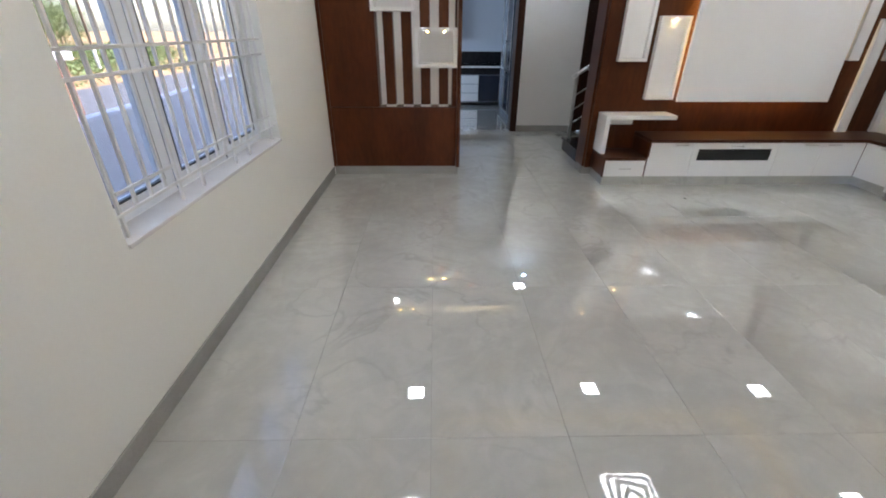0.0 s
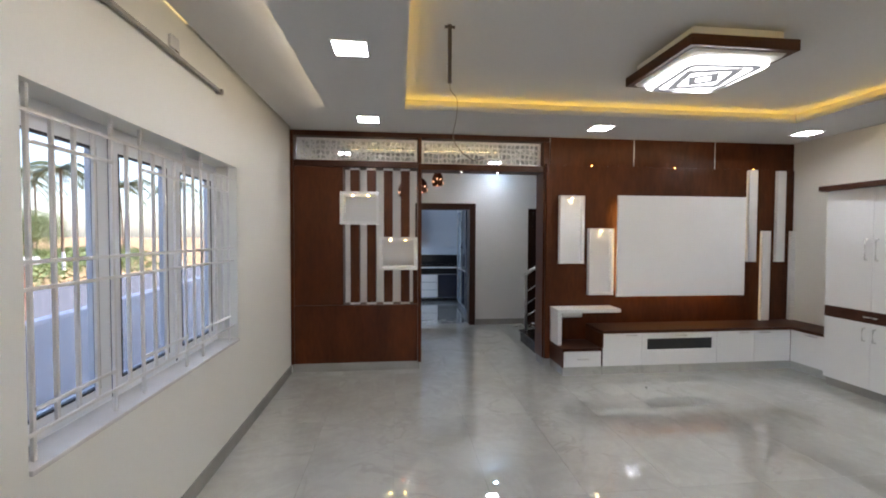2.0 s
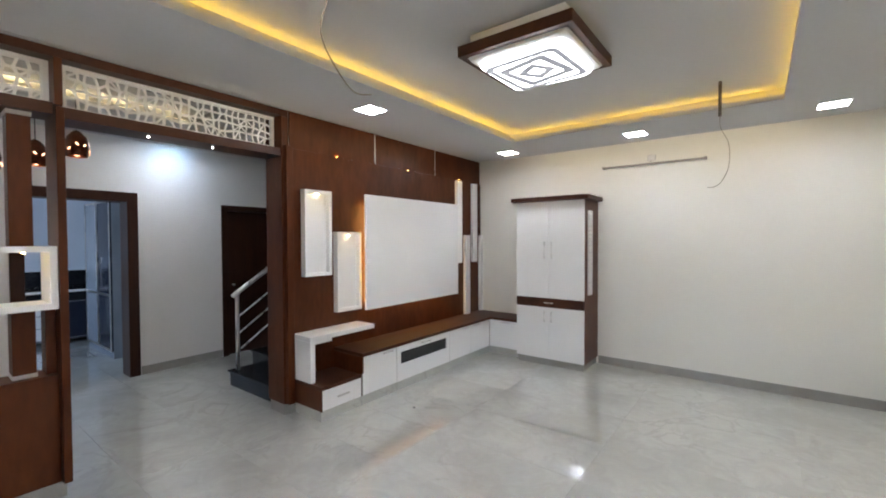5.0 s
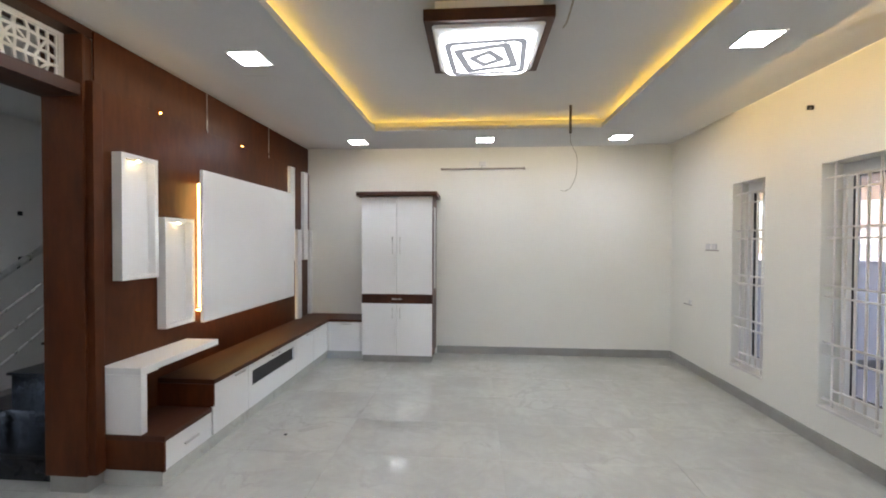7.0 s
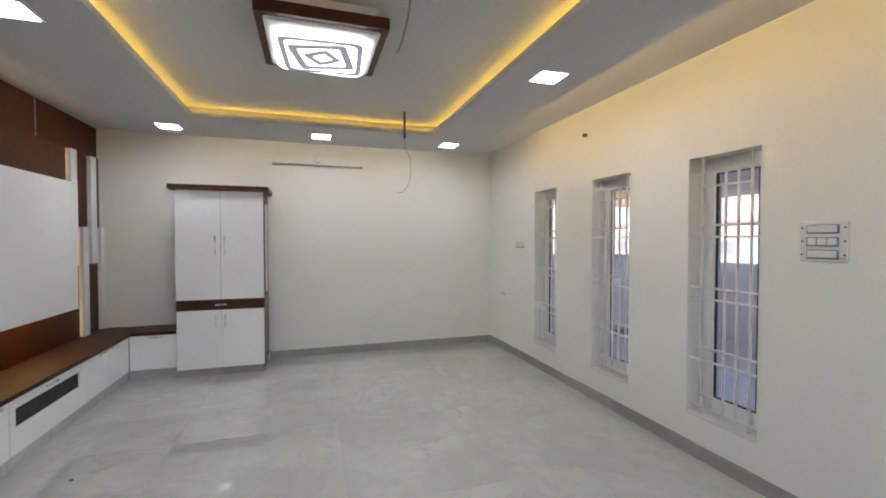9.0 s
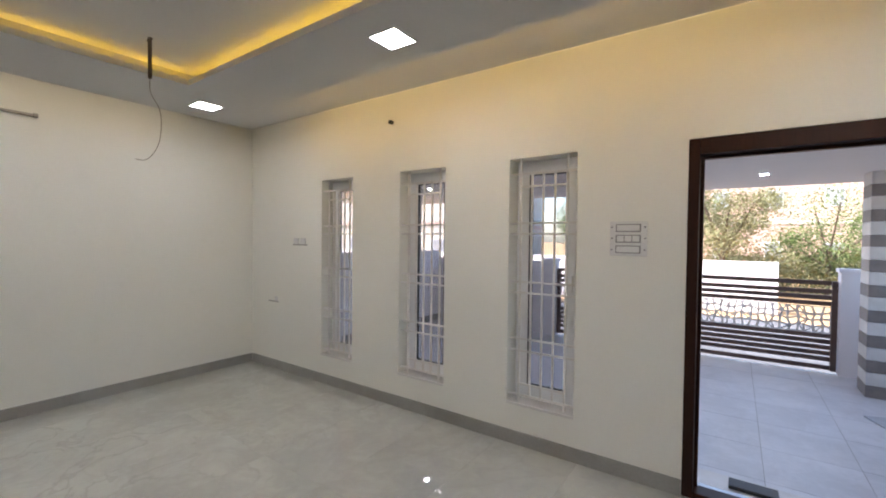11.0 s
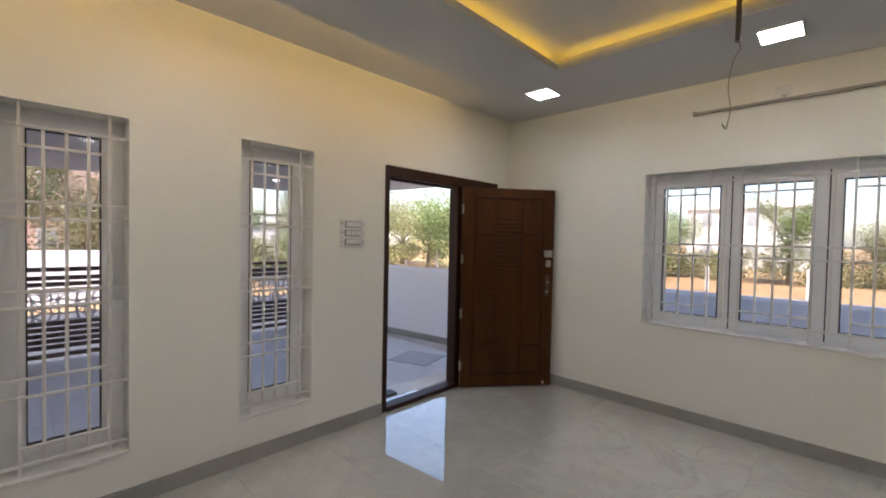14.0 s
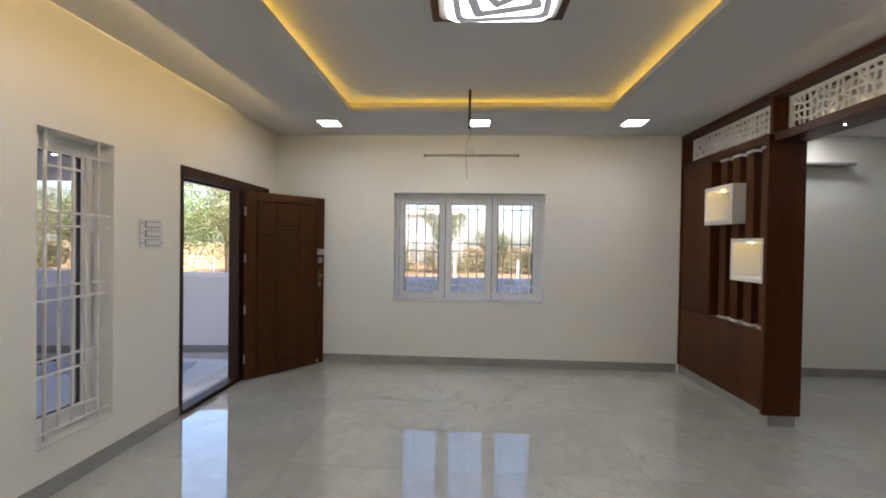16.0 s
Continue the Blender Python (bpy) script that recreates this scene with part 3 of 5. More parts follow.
# ---- wall fittings ----
sw = thing("switchboard", (2.115, 0.0, 1.44), "white modular switchboard with three rows", "switchboard")
part("plate", box(2.005, 2.225, 0.0, 0.012, 1.435, 1.655, 0.004), SWITCH, sw)
for i in range(3):
    z0_ = 1.452 + i * 0.068
    row = part("switch_module", box(2.04, 2.19, 0.012, 0.018, z0_, z0_ + 0.05, 0.003), GREY, sw, "grey edged switch row")
    for j in range(1 if i != 1 else 3):
        part("rocker", box(2.047 + j * 0.046, (2.183 if i != 1 else 2.089) + j * 0.046, 0.018, 0.024, z0_ + 0.006, z0_ + 0.044, 0.003), SWITCH, row)
for i in range(3):
    for xx in (2.017, 2.213):
        part("screw", rod((xx, 0.011, 1.475 + i * 0.072), (xx, 0.0135, 1.475 + i * 0.072), 0.005), BLACK, sw)
# The thin grey strip is a painted shadow line under the two sockets.
so = thing("socket_plate", (5.48, 0.0, 1.45), "pair of white socket boxes, one open, on the wall", "socket")
part("plate", box(5.36, 5.61, 0.0, 0.006, 1.446, 1.460, 0.002), RODM, so)
part("socket", box(5.39, 5.47, 0.0, 0.014, 1.462, 1.525, 0.004), SWITCH, so)
part("socket", box(5.51, 5.59, 0.0, 0.014, 1.462, 1.525, 0.004), SWITCH, so)
# Here too the grey strip paints the shadow under the socket.
so = thing("socket_plate", (5.98, 0.0, 0.78), "low white socket box on the cream wall", "socket")
part("plate", box(5.89, 6.08, 0.0, 0.006, 0.778, 0.790, 0.002), RODM, so)
part("socket", box(5.90, 5.95, 0.0, 0.012, 0.792, 0.844, 0.004), SWITCH, so)
st = thing("conduit_stub", (4.132, 0.0, 2.585), "dark open conduit end with a short wire", "conduit")
part("pipe", rod((4.132, 0.0, 2.585), (4.15, 0.035, 2.59), 0.017), BLACK, st)
part("wire", tube([(4.13, 0.02, 2.58), (4.115, 0.04, 2.575), (4.105, 0.045, 2.565)], 0.005), WIRE, st)


def batten(axis, at, y0, y1, z, label):
    root = thing("tube_light_batten", (at, (y0 + y1) / 2, z), label, "light fitting", "tube light battens")
    s = 1 if axis == "west" else -1
    part("rail", box(at + 0.012 * s, at + 0.034 * s, y0, y1, z - 0.011, z + 0.011, 0.004), RODM, root)
    for y in (y0, y1 - 0.03):
        part("end_cap", box(at, at + 0.046 * s, y, y + 0.03, z - 0.015, z + 0.015, 0.004), RODM, root)
    yc = (y0 + y1) / 2
    part("junction_box", box(at, at + 0.022 * s, yc - 0.045, yc + 0.045, z + 0.035, z + 0.105, 0.008), SWITCH, root, "white round-edged junction box")
    part("wire", tube([(at + 0.015 * s, yc, z + 0.04), (at + 0.03 * s, yc + 0.02, z + 0.02), (at + 0.02 * s, yc + 0.01, z)], 0.004), WIRE, root)


batten("west", 0.0, 1.86, 3.02, 2.595, "bare grey tube light batten on the wall")
batten("east", XE, 1.93, 3.07, 2.535, "bare grey tube light batten on the wall")


def eased(points, steps=5):
    """Points along a smooth curve through the given ones."""
    p = [Vector(q) for q in points]
    p = [p[0]] + p + [p[-1]]
    out = []
    for a, b, c, d in zip(p, p[1:], p[2:], p[3:]):
        for k in range(steps):
            t = k / steps
            out.append(0.5 * ((2 * b) + (c - a) * t + (2 * a - 5 * b + 4 * c - d) * t * t + (3 * b - a - 3 * c + d) * t ** 3))
    return out + [p[-1]]


def hook(x, y, z0, z1, wire):
    root = thing("fan_hook", (x, y, z1), "dark iron fan rod with a loose dangling wire", "fan hook", "fan hooks")
    part("down_rod", rod((x, y, z1), (x, y, z0), 0.012), RUST, root)
    part("canopy", rod((x - 0.03, y, z1 - 0.012), (x + 0.03, y, z1 - 0.012), 0.008), RUST, root)
    part("wire", tube(eased(wire), 0.0024, 6), WIRE, root)


hook(1.54, 2.407, 2.50, ZC, [(1.54, 2.407, 2.5), (1.55, 2.42, 2.46), (1.585, 2.40, 2.40), (1.575, 2.38, 2.28), (1.56, 2.39, 2.18), (1.61, 2.39, 2.10), (1.68, 2.395, 2.055), (1.744, 2.393, 2.065)])
hook(4.74, 1.705, 2.57, ZC, [(4.74, 1.705, 2.57), (4.745, 1.70, 2.48), (4.73, 1.655, 2.38), (4.74, 1.64, 2.28), (4.75, 1.65, 2.16), (4.755, 1.69, 2.07), (4.756, 1.735, 2.03), (4.756, 1.785, 2.03)])


# ---- ceiling lights ----
cs = thing("spotlight", (3.0, 7.2, ZC), "small round cool white ceiling spot near the dining wall", "spotlight")
part("rim", rod((3.0, 7.2, ZC - 0.0005), (3.0, 7.2, ZC - 0.008), 0.048, 20), SWITCH, cs)
part("lens", rod((3.0, 7.2, ZC - 0.0085), (3.0, 7.2, ZC - 0.012), 0.035, 20), E_COOL, cs, "cool white lens")

def downlight():
    root = thing("downlight", (0, 0, 0), "square white led downlight, lit, in the ceiling", "downlight", "ceiling downlights")
    part("frame", slab("z", -0.105, 0.105, -0.105, 0.105, -0.008, 0.001, [(-0.095, 0.095, -0.095, 0.095)]), SWITCH, root)
    part("diffuser", box(-0.0945, 0.0945, -0.0945, 0.0945, -0.005, 0.001), E_DOWN, root, "glowing white diffuser")
    return root


spots = [(0.96, 4.02, ZR), (0.96, 2.51, ZR), (0.955, 0.985, ZR), (3.30, 4.06, ZR), (3.25, 0.985, ZR), (5.57, 3.99, ZR), (5.545, 2.49, ZR), (5.52, 0.98, ZR),
         (2.85, 6.8, ZC), (0.45, 6.3, ZC)]
first = downlight()
first.matrix_basis = pose(*spots[0])
for s in spots[1:]:
    copy_thing(first, pose(*s))

LX, LY = 3.24, 2.54
lamp = thing("ceiling_lamp", (LX, LY, ZC), "square ceiling lamp, lit, with swirl pattern on a wooden base", "ceiling lamp")


def rounded(half, turn, z, r=0.25, n=6):
    pts = []
    for cx, cy, a0 in ((1, 1, 0), (-1, 1, 90), (-1, -1, 180), (1, -1, 270)):
        for k in range(n + 1):
            a = radians(a0 + 90 * k / n)
            pts.append((cx * half * (1 - r) + half * r * math.cos(a), cy * half * (1 - r) + half * r * math.sin(a)))
    c, s = math.cos(radians(turn)), math.sin(radians(turn))
    return [Vector((LX + x * c - y * s, LY + x * s + y * c, z)) for x, y in pts]


def loft(rings, cap=True):
    bm = bmesh.new()
    vs = [[bm.verts.new(p) for p in r] for r in rings]
    for a, b in zip(vs, vs[1:]):
        for k in range(len(a)):
            bm.faces.new((a[k], a[(k + 1) % len(a)], b[(k + 1) % len(a)], b[k]))
    if cap:
        bm.faces.new(vs[0][::-1])
        bm.faces.new(vs[-1])
    bmesh.ops.recalc_face_normals(bm, faces=bm.faces)
    return bm


part("spacer", box(LX - 0.29, LX + 0.29, LY - 0.29, LY + 0.29, 2.767, ZC, 0.004), MATT, lamp)
part("base", box(LX - 0.345, LX + 0.345, LY - 0.345, LY + 0.345, 2.70, 2.765, 0.004), WOOD_X, lamp, "dark wooden base board")
part("housing", loft([rounded(0.305, 0, 2.6998, 0.08), rounded(0.296, 0, 2.686, 0.1), rounded(0.246, 0, 2.668)]), MATT, lamp, "white enamelled housing")
shade = part("shade", loft([rounded(0.245, 0, 2.6675), rounded(0.262, 0, 2.664), rounded(0.262, 0, 2.656), rounded(0.252, 0, 2.648)]), E_PANEL, lamp, "glowing white acrylic shade")
for half, w, turn, r_ in ((0.232, 0.034, -4, 0.2), (0.166, 0.046, -14, 0.14), (0.084, 0.042, -36, 0.1)):
    part("swirl_band", loft([rounded(half, turn, 2.647, r_), rounded(half, turn, 2.6425, r_), rounded(half - w, turn, 2.6425, r_), rounded(half - w, turn, 2.647, r_)], False), E_RING, shade, "dim grey swirl band")


# ---- timber partition with pierced screens ----
part_root = thing("partition_screen", (1.5, 5.08, 0.1), "tall dark wood partition screen with slats and pierced panels", "partition")
Y0, Y1 = 4.965, 5.19
part("base_panel", box(0.04, 1.476, Y0, Y1, 0.1, 0.785, 0.003), WOOD, part_root)
part("side_panel", box(0.04, 0.60, Y0 + 0.004, Y1, 0.79, 2.415, 0.003), WOOD, part_root)
part("wall_post", box(0.002, 0.038, Y0 - 0.01, Y1 + 0.01, 0.1, 2.83, 0.003), WOOD, part_root)
part("end_post", box(1.478, 1.52, 4.91, 5.215, 0.1, 2.46, 0.003), WOOD, part_root)
part("post", box(1.478, 1.52, 4.94, 5.215, 2.475, 2.77, 0.003), WOOD, part_root)
part("top_rail", box(0.04, 3.10, Y0 - 0.01, Y1 + 0.01, 2.772, 2.83, 0.003), WOOD_X, part_root)
part("mid_rail", box(0.04, 1.476, Y0 - 0.006, Y1, 2.417, 2.49, 0.003), WOOD_X, part_root)
beam = part("beam", box(1.522, 3.020, 4.955, 5.215, 2.40, 2.472, 0.003), WOOD_X, part_root)
for x in (2.02, 2.48):
    part("beam_spot", rod((x, 5.08, 2.401), (x, 5.08, 2.394), 0.0065, 12), E_WSPOT, beam, "small lit spot")
part("jamb", box(3.022, 3.04, 4.945, 5.215, 0.1, 2.77, 0.003), WOOD, part_root)
part("jamb_filler", box(3.041, 3.1095, 4.969, 5.19, 0.1, 2.771), WOOD, part_root)
part("jamb_trim", box(3.042, 3.108, 4.90, 4.968, 0.1, 2.50, 0.003), WOOD, part_root)
for x in (0.678, 0.873, 1.073, 1.276):
    for z0_, z1_ in ((0.81, 2.39),):
        cuts = [(z0_, z1_)]
        if x < 1.0:
            cuts = [(z0_, 1.743), (2.128, z1_)]
        elif x < 1.45:
            cuts = [(z0_, 1.203), (1.596, z1_)]
        for lo, hi in cuts:
            part("slat", box(x, x + 0.106, 5.02, 5.15, lo, hi, 0.002), WOOD, part_root)
    part("slat_foot", box(x - 0.004, x + 0.11, 5.012, 5.158, 0.786, 0.81, 0.003), MATT, part_root, "white slat foot")
    part("slat_cap", box(x - 0.004, x + 0.11, 5.012, 5.158, 2.39, 2.416, 0.003), MATT, part_root, "white slat cap")
part("half_slat", box(1.425, 1.476, 5.02, 5.15, 0.787, 1.2, 0.002), WOOD, part_root)


def shelf_box(x0, x1, z0, z1, parent):
    b = part("display_box", slab("y", x0, x1, z0, z1, 4.925, 5.2, [(x0 + 0.036, x1 - 0.036, z0 + 0.036, z1 - 0.036)]), MATT, parent, "white open display box")
    for f in (0.3, 0.7):
        x = x0 + (x1 - x0) * f
        part("box_spot", rod((x, 5.03, z1 - 0.036), (x, 5.03, z1 - 0.044), 0.008, 12), E_BOX, b, "small warm spot")


shelf_box(0.568, 1.024, 1.744, 2.127, part_root)
shelf_box(1.018, 1.474, 1.204, 1.595, part_root)


def pierced(x0, x1, z0, z1, y, cell, seed, depth=0.012, axis="y"):
    """A pierced board: jittered cells split into triangles and quads, each with a hole."""
    rnd = random.Random(seed)
    nx, nz = max(2, round((x1 - x0) / cell)), max(2, round((z1 - z0) / cell))
    pt = {}
    for i in range(nx + 1):
        for j in range(nz + 1):
            jx = 0 if i in (0, nx) else rnd.uniform(-0.3, 0.3)
            jz = 0 if j in (0, nz) else rnd.uniform(-0.3, 0.3)
            pt[i, j] = Vector((x0 + (x1 - x0) * (i + jx) / nx, z0 + (z1 - z0) * (j + jz) / nz))
    bm = bmesh.new()
    put = (lambda p, d: (p.x, y + d, p.y)) if axis == "y" else (lambda p, d: (y + d, p.x, p.y))
    for i in range(nx):
        for j in range(nz):
            q = [pt[i, j], pt[i + 1, j], pt[i + 1, j + 1], pt[i, j + 1]]
            roll_ = rnd.random()
            cells = [q] if roll_ < 0.68 else [[q[0], q[1], q[2]], [q[0], q[2], q[3]]] if roll_ < 0.84 else [[q[0], q[1], q[3]], [q[1], q[2], q[3]]]
            for c in cells:
                mid = sum(c, Vector((0, 0))) / len(c)
                k = 0.72 if len(c) == 4 else 0.58
                inner = [mid + (p - mid) * k for p in c]
                o = [bm.verts.new(put(p, 0)) for p in c]
                a = [bm.verts.new(put(p, 0)) for p in inner]
                b = [bm.verts.new(put(p, depth)) for p in inner]
                ob_ = [bm.verts.new(put(p, depth)) for p in c]
                for m_ in range(len(c)):
                    n_ = (m_ + 1) % len(c)
                    bm.faces.new((o[m_], o[n_], a[n_], a[m_]))
                    bm.faces.new((a[m_], a[n_], b[n_], b[m_]))
                    bm.faces.new((b[m_], b[n_], ob_[n_], ob_[m_]))
    return bm


for x0_, x1_, z0_, z1_, sd in ((0.055, 1.476, 2.492, 2.77, 3), (1.522, 3.020, 2.474, 2.77, 5)):
    panel = part("screen_frame", slab("y", x0_, x1_, z0_, z1_, 5.06, 5.09, [(x0_ + 0.03, x1_ - 0.03, z0_ + 0.022, z1_ - 0.022)]), MATT, part_root, "white screen frame")
    part("pierced_screen", pierced(x0_ + 0.03, x1_ - 0.03, z0_ + 0.022, z1_ - 0.022, 5.07, 0.058, sd), MATT, panel, "white pierced board")

# ---- television wall ----
tv = thing("tv_wall_panelling", (4.77, 4.95, 0.1), "dark walnut television wall panelling with white strips", "wall panelling")
YP = 4.94
XP = XE - 0.002
part("lower_panel", box(3.11, XP, YP, YN - 0.001, 0.1, 2.485, 0.002), WOOD, tv)
part("upper_panel", box(3.11, XP, YN - 0.016, YN - 0.001, 2.4855, 2.83, 0.002), WOOD, tv)
for x in (4.196, 5.298):
    part("inlay", box(x - 0.005, x + 0.005, YN - 0.021, YN - 0.016, 2.49, 2.83), STEEL, tv, "thin steel inlay")
for x in (3.644, 4.741, 5.845):
    part("up_spot", rod((x, YP + 0.006, 2.4852), (x, YP + 0.006, 2.4885), 0.0065, 10), E_UPSPOT, tv, "tiny amber spot")
for x0_, x1_, z0_, z1_ in ((5.745, 5.865, 1.289, 2.473), (6.15, 6.27, 1.288, 2.47), (5.955, 6.07, 0.522, 1.69), (6.365, XP, 0.522, 1.69)):
    part("white_strip", box(x0_, x1_, YP - 0.045, YP, z0_, z1_, 0.003), MATT, tv, "raised white strip")
for x, z0_, z1_ in ((5.745, 1.31, 2.45), (5.955, 0.54, 1.67)):
    part("strip_led", box(x - 0.004, x - 0.0005, YP - 0.014, YP - 0.004, z0_, z1_), E_STRIP, tv, "amber led tape beside a strip")


def niche(x0, x1, z0, z1, label):
    root = thing("niche_box", ((x0 + x1) / 2, YP, z0), label, "niche", "lit wall niches")
    part("frame", slab("y", x0, x1, z0, z1, YP - 0.068, YP - 0.0005, [(x0 + 0.032, x1 - 0.032, z0 + 0.032, z1 - 0.032)]), MATT, root)
    part("back", box(x0 + 0.032, x1 - 0.032, YP - 0.012, YP - 0.001, z0 + 0.032, z1 - 0.032), MATT, root)
    xm = (x0 + x1) / 2
    part("spot", rod((xm, YP - 0.05, z1 - 0.0325), (xm, YP - 0.05, z1 - 0.041), 0.0115, 12), E_SPOT, root, "small lit spot")


niche(3.212, 3.522, 1.276, 2.11, "tall white lit wall niche on dark panelling")
niche(3.59, 3.908, 0.885, 1.71, "tall white lit wall niche set lower down")
pan = thing("tv_back_panel", (4.77, 4.82, 0.87), "large glossy white television panel with amber backlight", "panel")
part("board", box(3.917, 5.622, 4.80, 4.832, 0.872, 2.113, 0.004), LAM, pan)
part("spacer", box(4.05, 5.5, 4.832, YP - 0.0005, 1.0, 2.0), MATT, pan)
part("led_tape", box(4.036, 4.044, 4.84, 4.934, 0.98, 2.02), E_SIDE, pan, "amber led tape")
part("led_tape", box(4.0, 5.54, 4.895, 4.93, 0.955, 0.963), E_BACK, pan, "amber led tape")

# low media unit
YF = 4.52
un = thing("media_unit", (4.8, 4.73, 0.1), "low white media cabinet with brown body on plinth", "cabinet")
part("body", box(3.60, 6.02, YF + 0.02, YP - 0.001, 0.1, 0.487, 0.002), WOOD, un)


def front(x0, x1, z0, z1, parent, handle="top", name="door"):
    d = part(name, box(x0 + 0.002, x1 - 0.002, YF, YF + 0.019, z0, z1, 0.003), LAM, parent, "glossy white front")
    xm = (x0 + x1) / 2
    if handle:
        xm = {"top": xm, "left": x0 + 0.13, "right": x1 - 0.13}[handle]
        part("handle", box(xm - 0.07, xm + 0.07, YF - 0.016, YF, z1 - 0.03, z1 - 0.018, 0.003), STEEL, d, "steel bar handle")
    return d


front(3.60, 4.08, 0.105, 0.485, un, "right")
d = part("drawer", slab("y", 4.082, 5.025, 0.105, 0.485, YF, YF + 0.019, [(4.145, 4.968, 0.285, 0.415)]), LAM, un, "glossy white front with a black slot")
part("handle", box(4.49, 4.63, YF - 0.016, YF, 0.445, 0.457, 0.003), STEEL, d, "steel bar handle")
part("black_slot", box(4.146, 4.967, YF + 0.012, YF + 0.0195, 0.286, 0.414), BLACK, d, "black recessed slot")
front(5.027, 5.517, 0.105, 0.485, un, "right")
front(5.517, 6.0, 0.105, 0.485, un, "left")
ret = thing("media_unit_return", (6.2, 4.3, 0.1), "short white return cabinet beside the cupboard", "cabinet")
part("body", box(6.022, XE - 0.002, 4.05, YP - 0.001, 0.1, 0.487, 0.002), WOOD, ret)
rd = part("door", box(6.002, 6.021, 4.052, YF + 0.0, 0.105, 0.485, 0.003), LAM, ret, "glossy white front")
part("handle", box(5.986, 6.002, 4.2, 4.34, 0.455, 0.467, 0.003), STEEL, rd, "steel bar handle")
top = thing("media_worktop", (4.9, 4.7, 0.488), "brown laminate top running along the cabinets", "worktop")
bm = box(3.585, XE - 0.002, 4.50, YP - 0.001, 0.488, 0.522, 0.003)
part("long_top", bm, WOOD_X, top)
part("return_top", box(5.985, XE - 0.002, 4.05, 4.499, 0.488, 0.522, 0.003), WOOD_X, top)
part("end_cheek", box(3.582, 3.599, 4.505, YP - 0.001, 0.325, 0.487, 0.002), WOOD, top)
stp = thing("step_cabinet", (3.36, 4.73, 0.1), "low brown step cabinet with a white drawer", "cabinet")
part("body", box(3.118, 3.58, YF + 0.02, YP - 0.001, 0.1, 0.288, 0.002), WOOD, stp)
part("top", box(3.112, 3.58, YF - 0.006, YP - 0.001, 0.289, 0.322, 0.003), WOOD_X, stp)
part("side", box(3.112, 3.128, YF, YF + 0.019, 0.1, 0.288), WOOD, stp)
front(3.128, 3.582, 0.105, 0.286, stp, None, "drawer")
part("drawer_handle", box(3.29, 3.43, YF - 0.018, YF - 0.001, 0.19, 0.202, 0.003), STEEL, stp, "steel bar handle")
sh = thing("white_shelf", (3.5, 4.8, 0.323), "white angled shelf over the step cabinet", "shelf")
part("upright", box(3.114, 3.165, 4.67, YP - 0.001, 0.323, 0.70, 0.003), MATT, sh)
part("shelf_board", box(3.114, 3.90, 4.67, YP - 0.001, 0.701, 0.745, 0.003), MATT, sh)
part("small_drawer", box(3.25, 3.50, 4.86, YP - 0.002, 0.615, 0.70, 0.002), MATT, sh)

part("plinth", box(6.045, XE - 0.002, 4.06, 4.6, 0.0, 0.099), TILE, ret, "grey plinth")
part("plinth", box(3.60, 6.04, 4.545, YP - 0.002, 0.0, 0.099), TILE, un, "grey plinth")
part("plinth", box(3.13, 3.598, 4.545, YP - 0.002, 0.0, 0.099), TILE, stp, "grey plinth")

# ---- cupboard ----
cup = thing("cupboard", (6.16, 3.585, 0.0), "tall glossy white cupboard with brown crown and band", "cupboard")
XF = 5.90
part("plinth", box(XF + 0.03, XE - 0.001, 3.15, 4.03, 0.0, 0.085), SKIRT, cup, "grey plinth")
part("carcass", box(XF + 0.021, XE - 0.001, 3.132, 4.042, 0.085, 2.11, 0.002), WOOD, cup)
part("crown", box(XF - 0.055, XE - 0.001, 3.075, 4.098, 2.111, 2.165, 0.006), WOOD_X, cup, "projecting brown crown")


def cup_door(y0, y1, z0, z1, hy, hz):
    d_ = part("door", box(XF, XF + 0.02, y0 + 0.0015, y1 - 0.0015, z0, z1, 0.003), LAM, cup, "glossy white door")
    h_ = part("handle", tube([(XF, hy, hz[0]), (XF - 0.028, hy, hz[0] + 0.003), (XF - 0.03, hy, hz[0] + 0.02), (XF - 0.03, hy, hz[1] - 0.02), (XF - 0.028, hy, hz[1] - 0.003), (XF, hy, hz[1])], 0.0075), STEEL, d_, "steel handle")
    return h_


YM = 3.588
cup_door(YM, 4.04, 0.872, 2.108, YM + 0.05, (1.385, 1.59))
cup_door(3.134, YM, 0.872, 2.108, YM - 0.045, (1.385, 1.59))
cup_door(YM, 4.04, 0.09, 0.752, YM + 0.05, (0.57, 0.70))
cup_door(3.134, YM, 0.09, 0.752, YM - 0.045, (0.57, 0.70))
band = part("band_drawer", box(XF, XF + 0.02, 3.134, 4.04, 0.756, 0.868, 0.003), WOOD_X, cup, "brown drawer band")
part("handle", box(XF - 0.018, XF - 0.001, YM - 0.06, YM + 0.06, 0.805, 0.817, 0.003), STEEL, band, "steel handle")
strip = part("screen_backing", box(6.0, 6.16, 3.126, 3.1315, 0.93, 1.98), RODM, cup, "grey inset strip")
part("pierced_strip", pierced(6.0, 6.16, 0.93, 1.98, 3.118, 0.045, 9, 0.008), MATT, strip, "white pierced pattern")

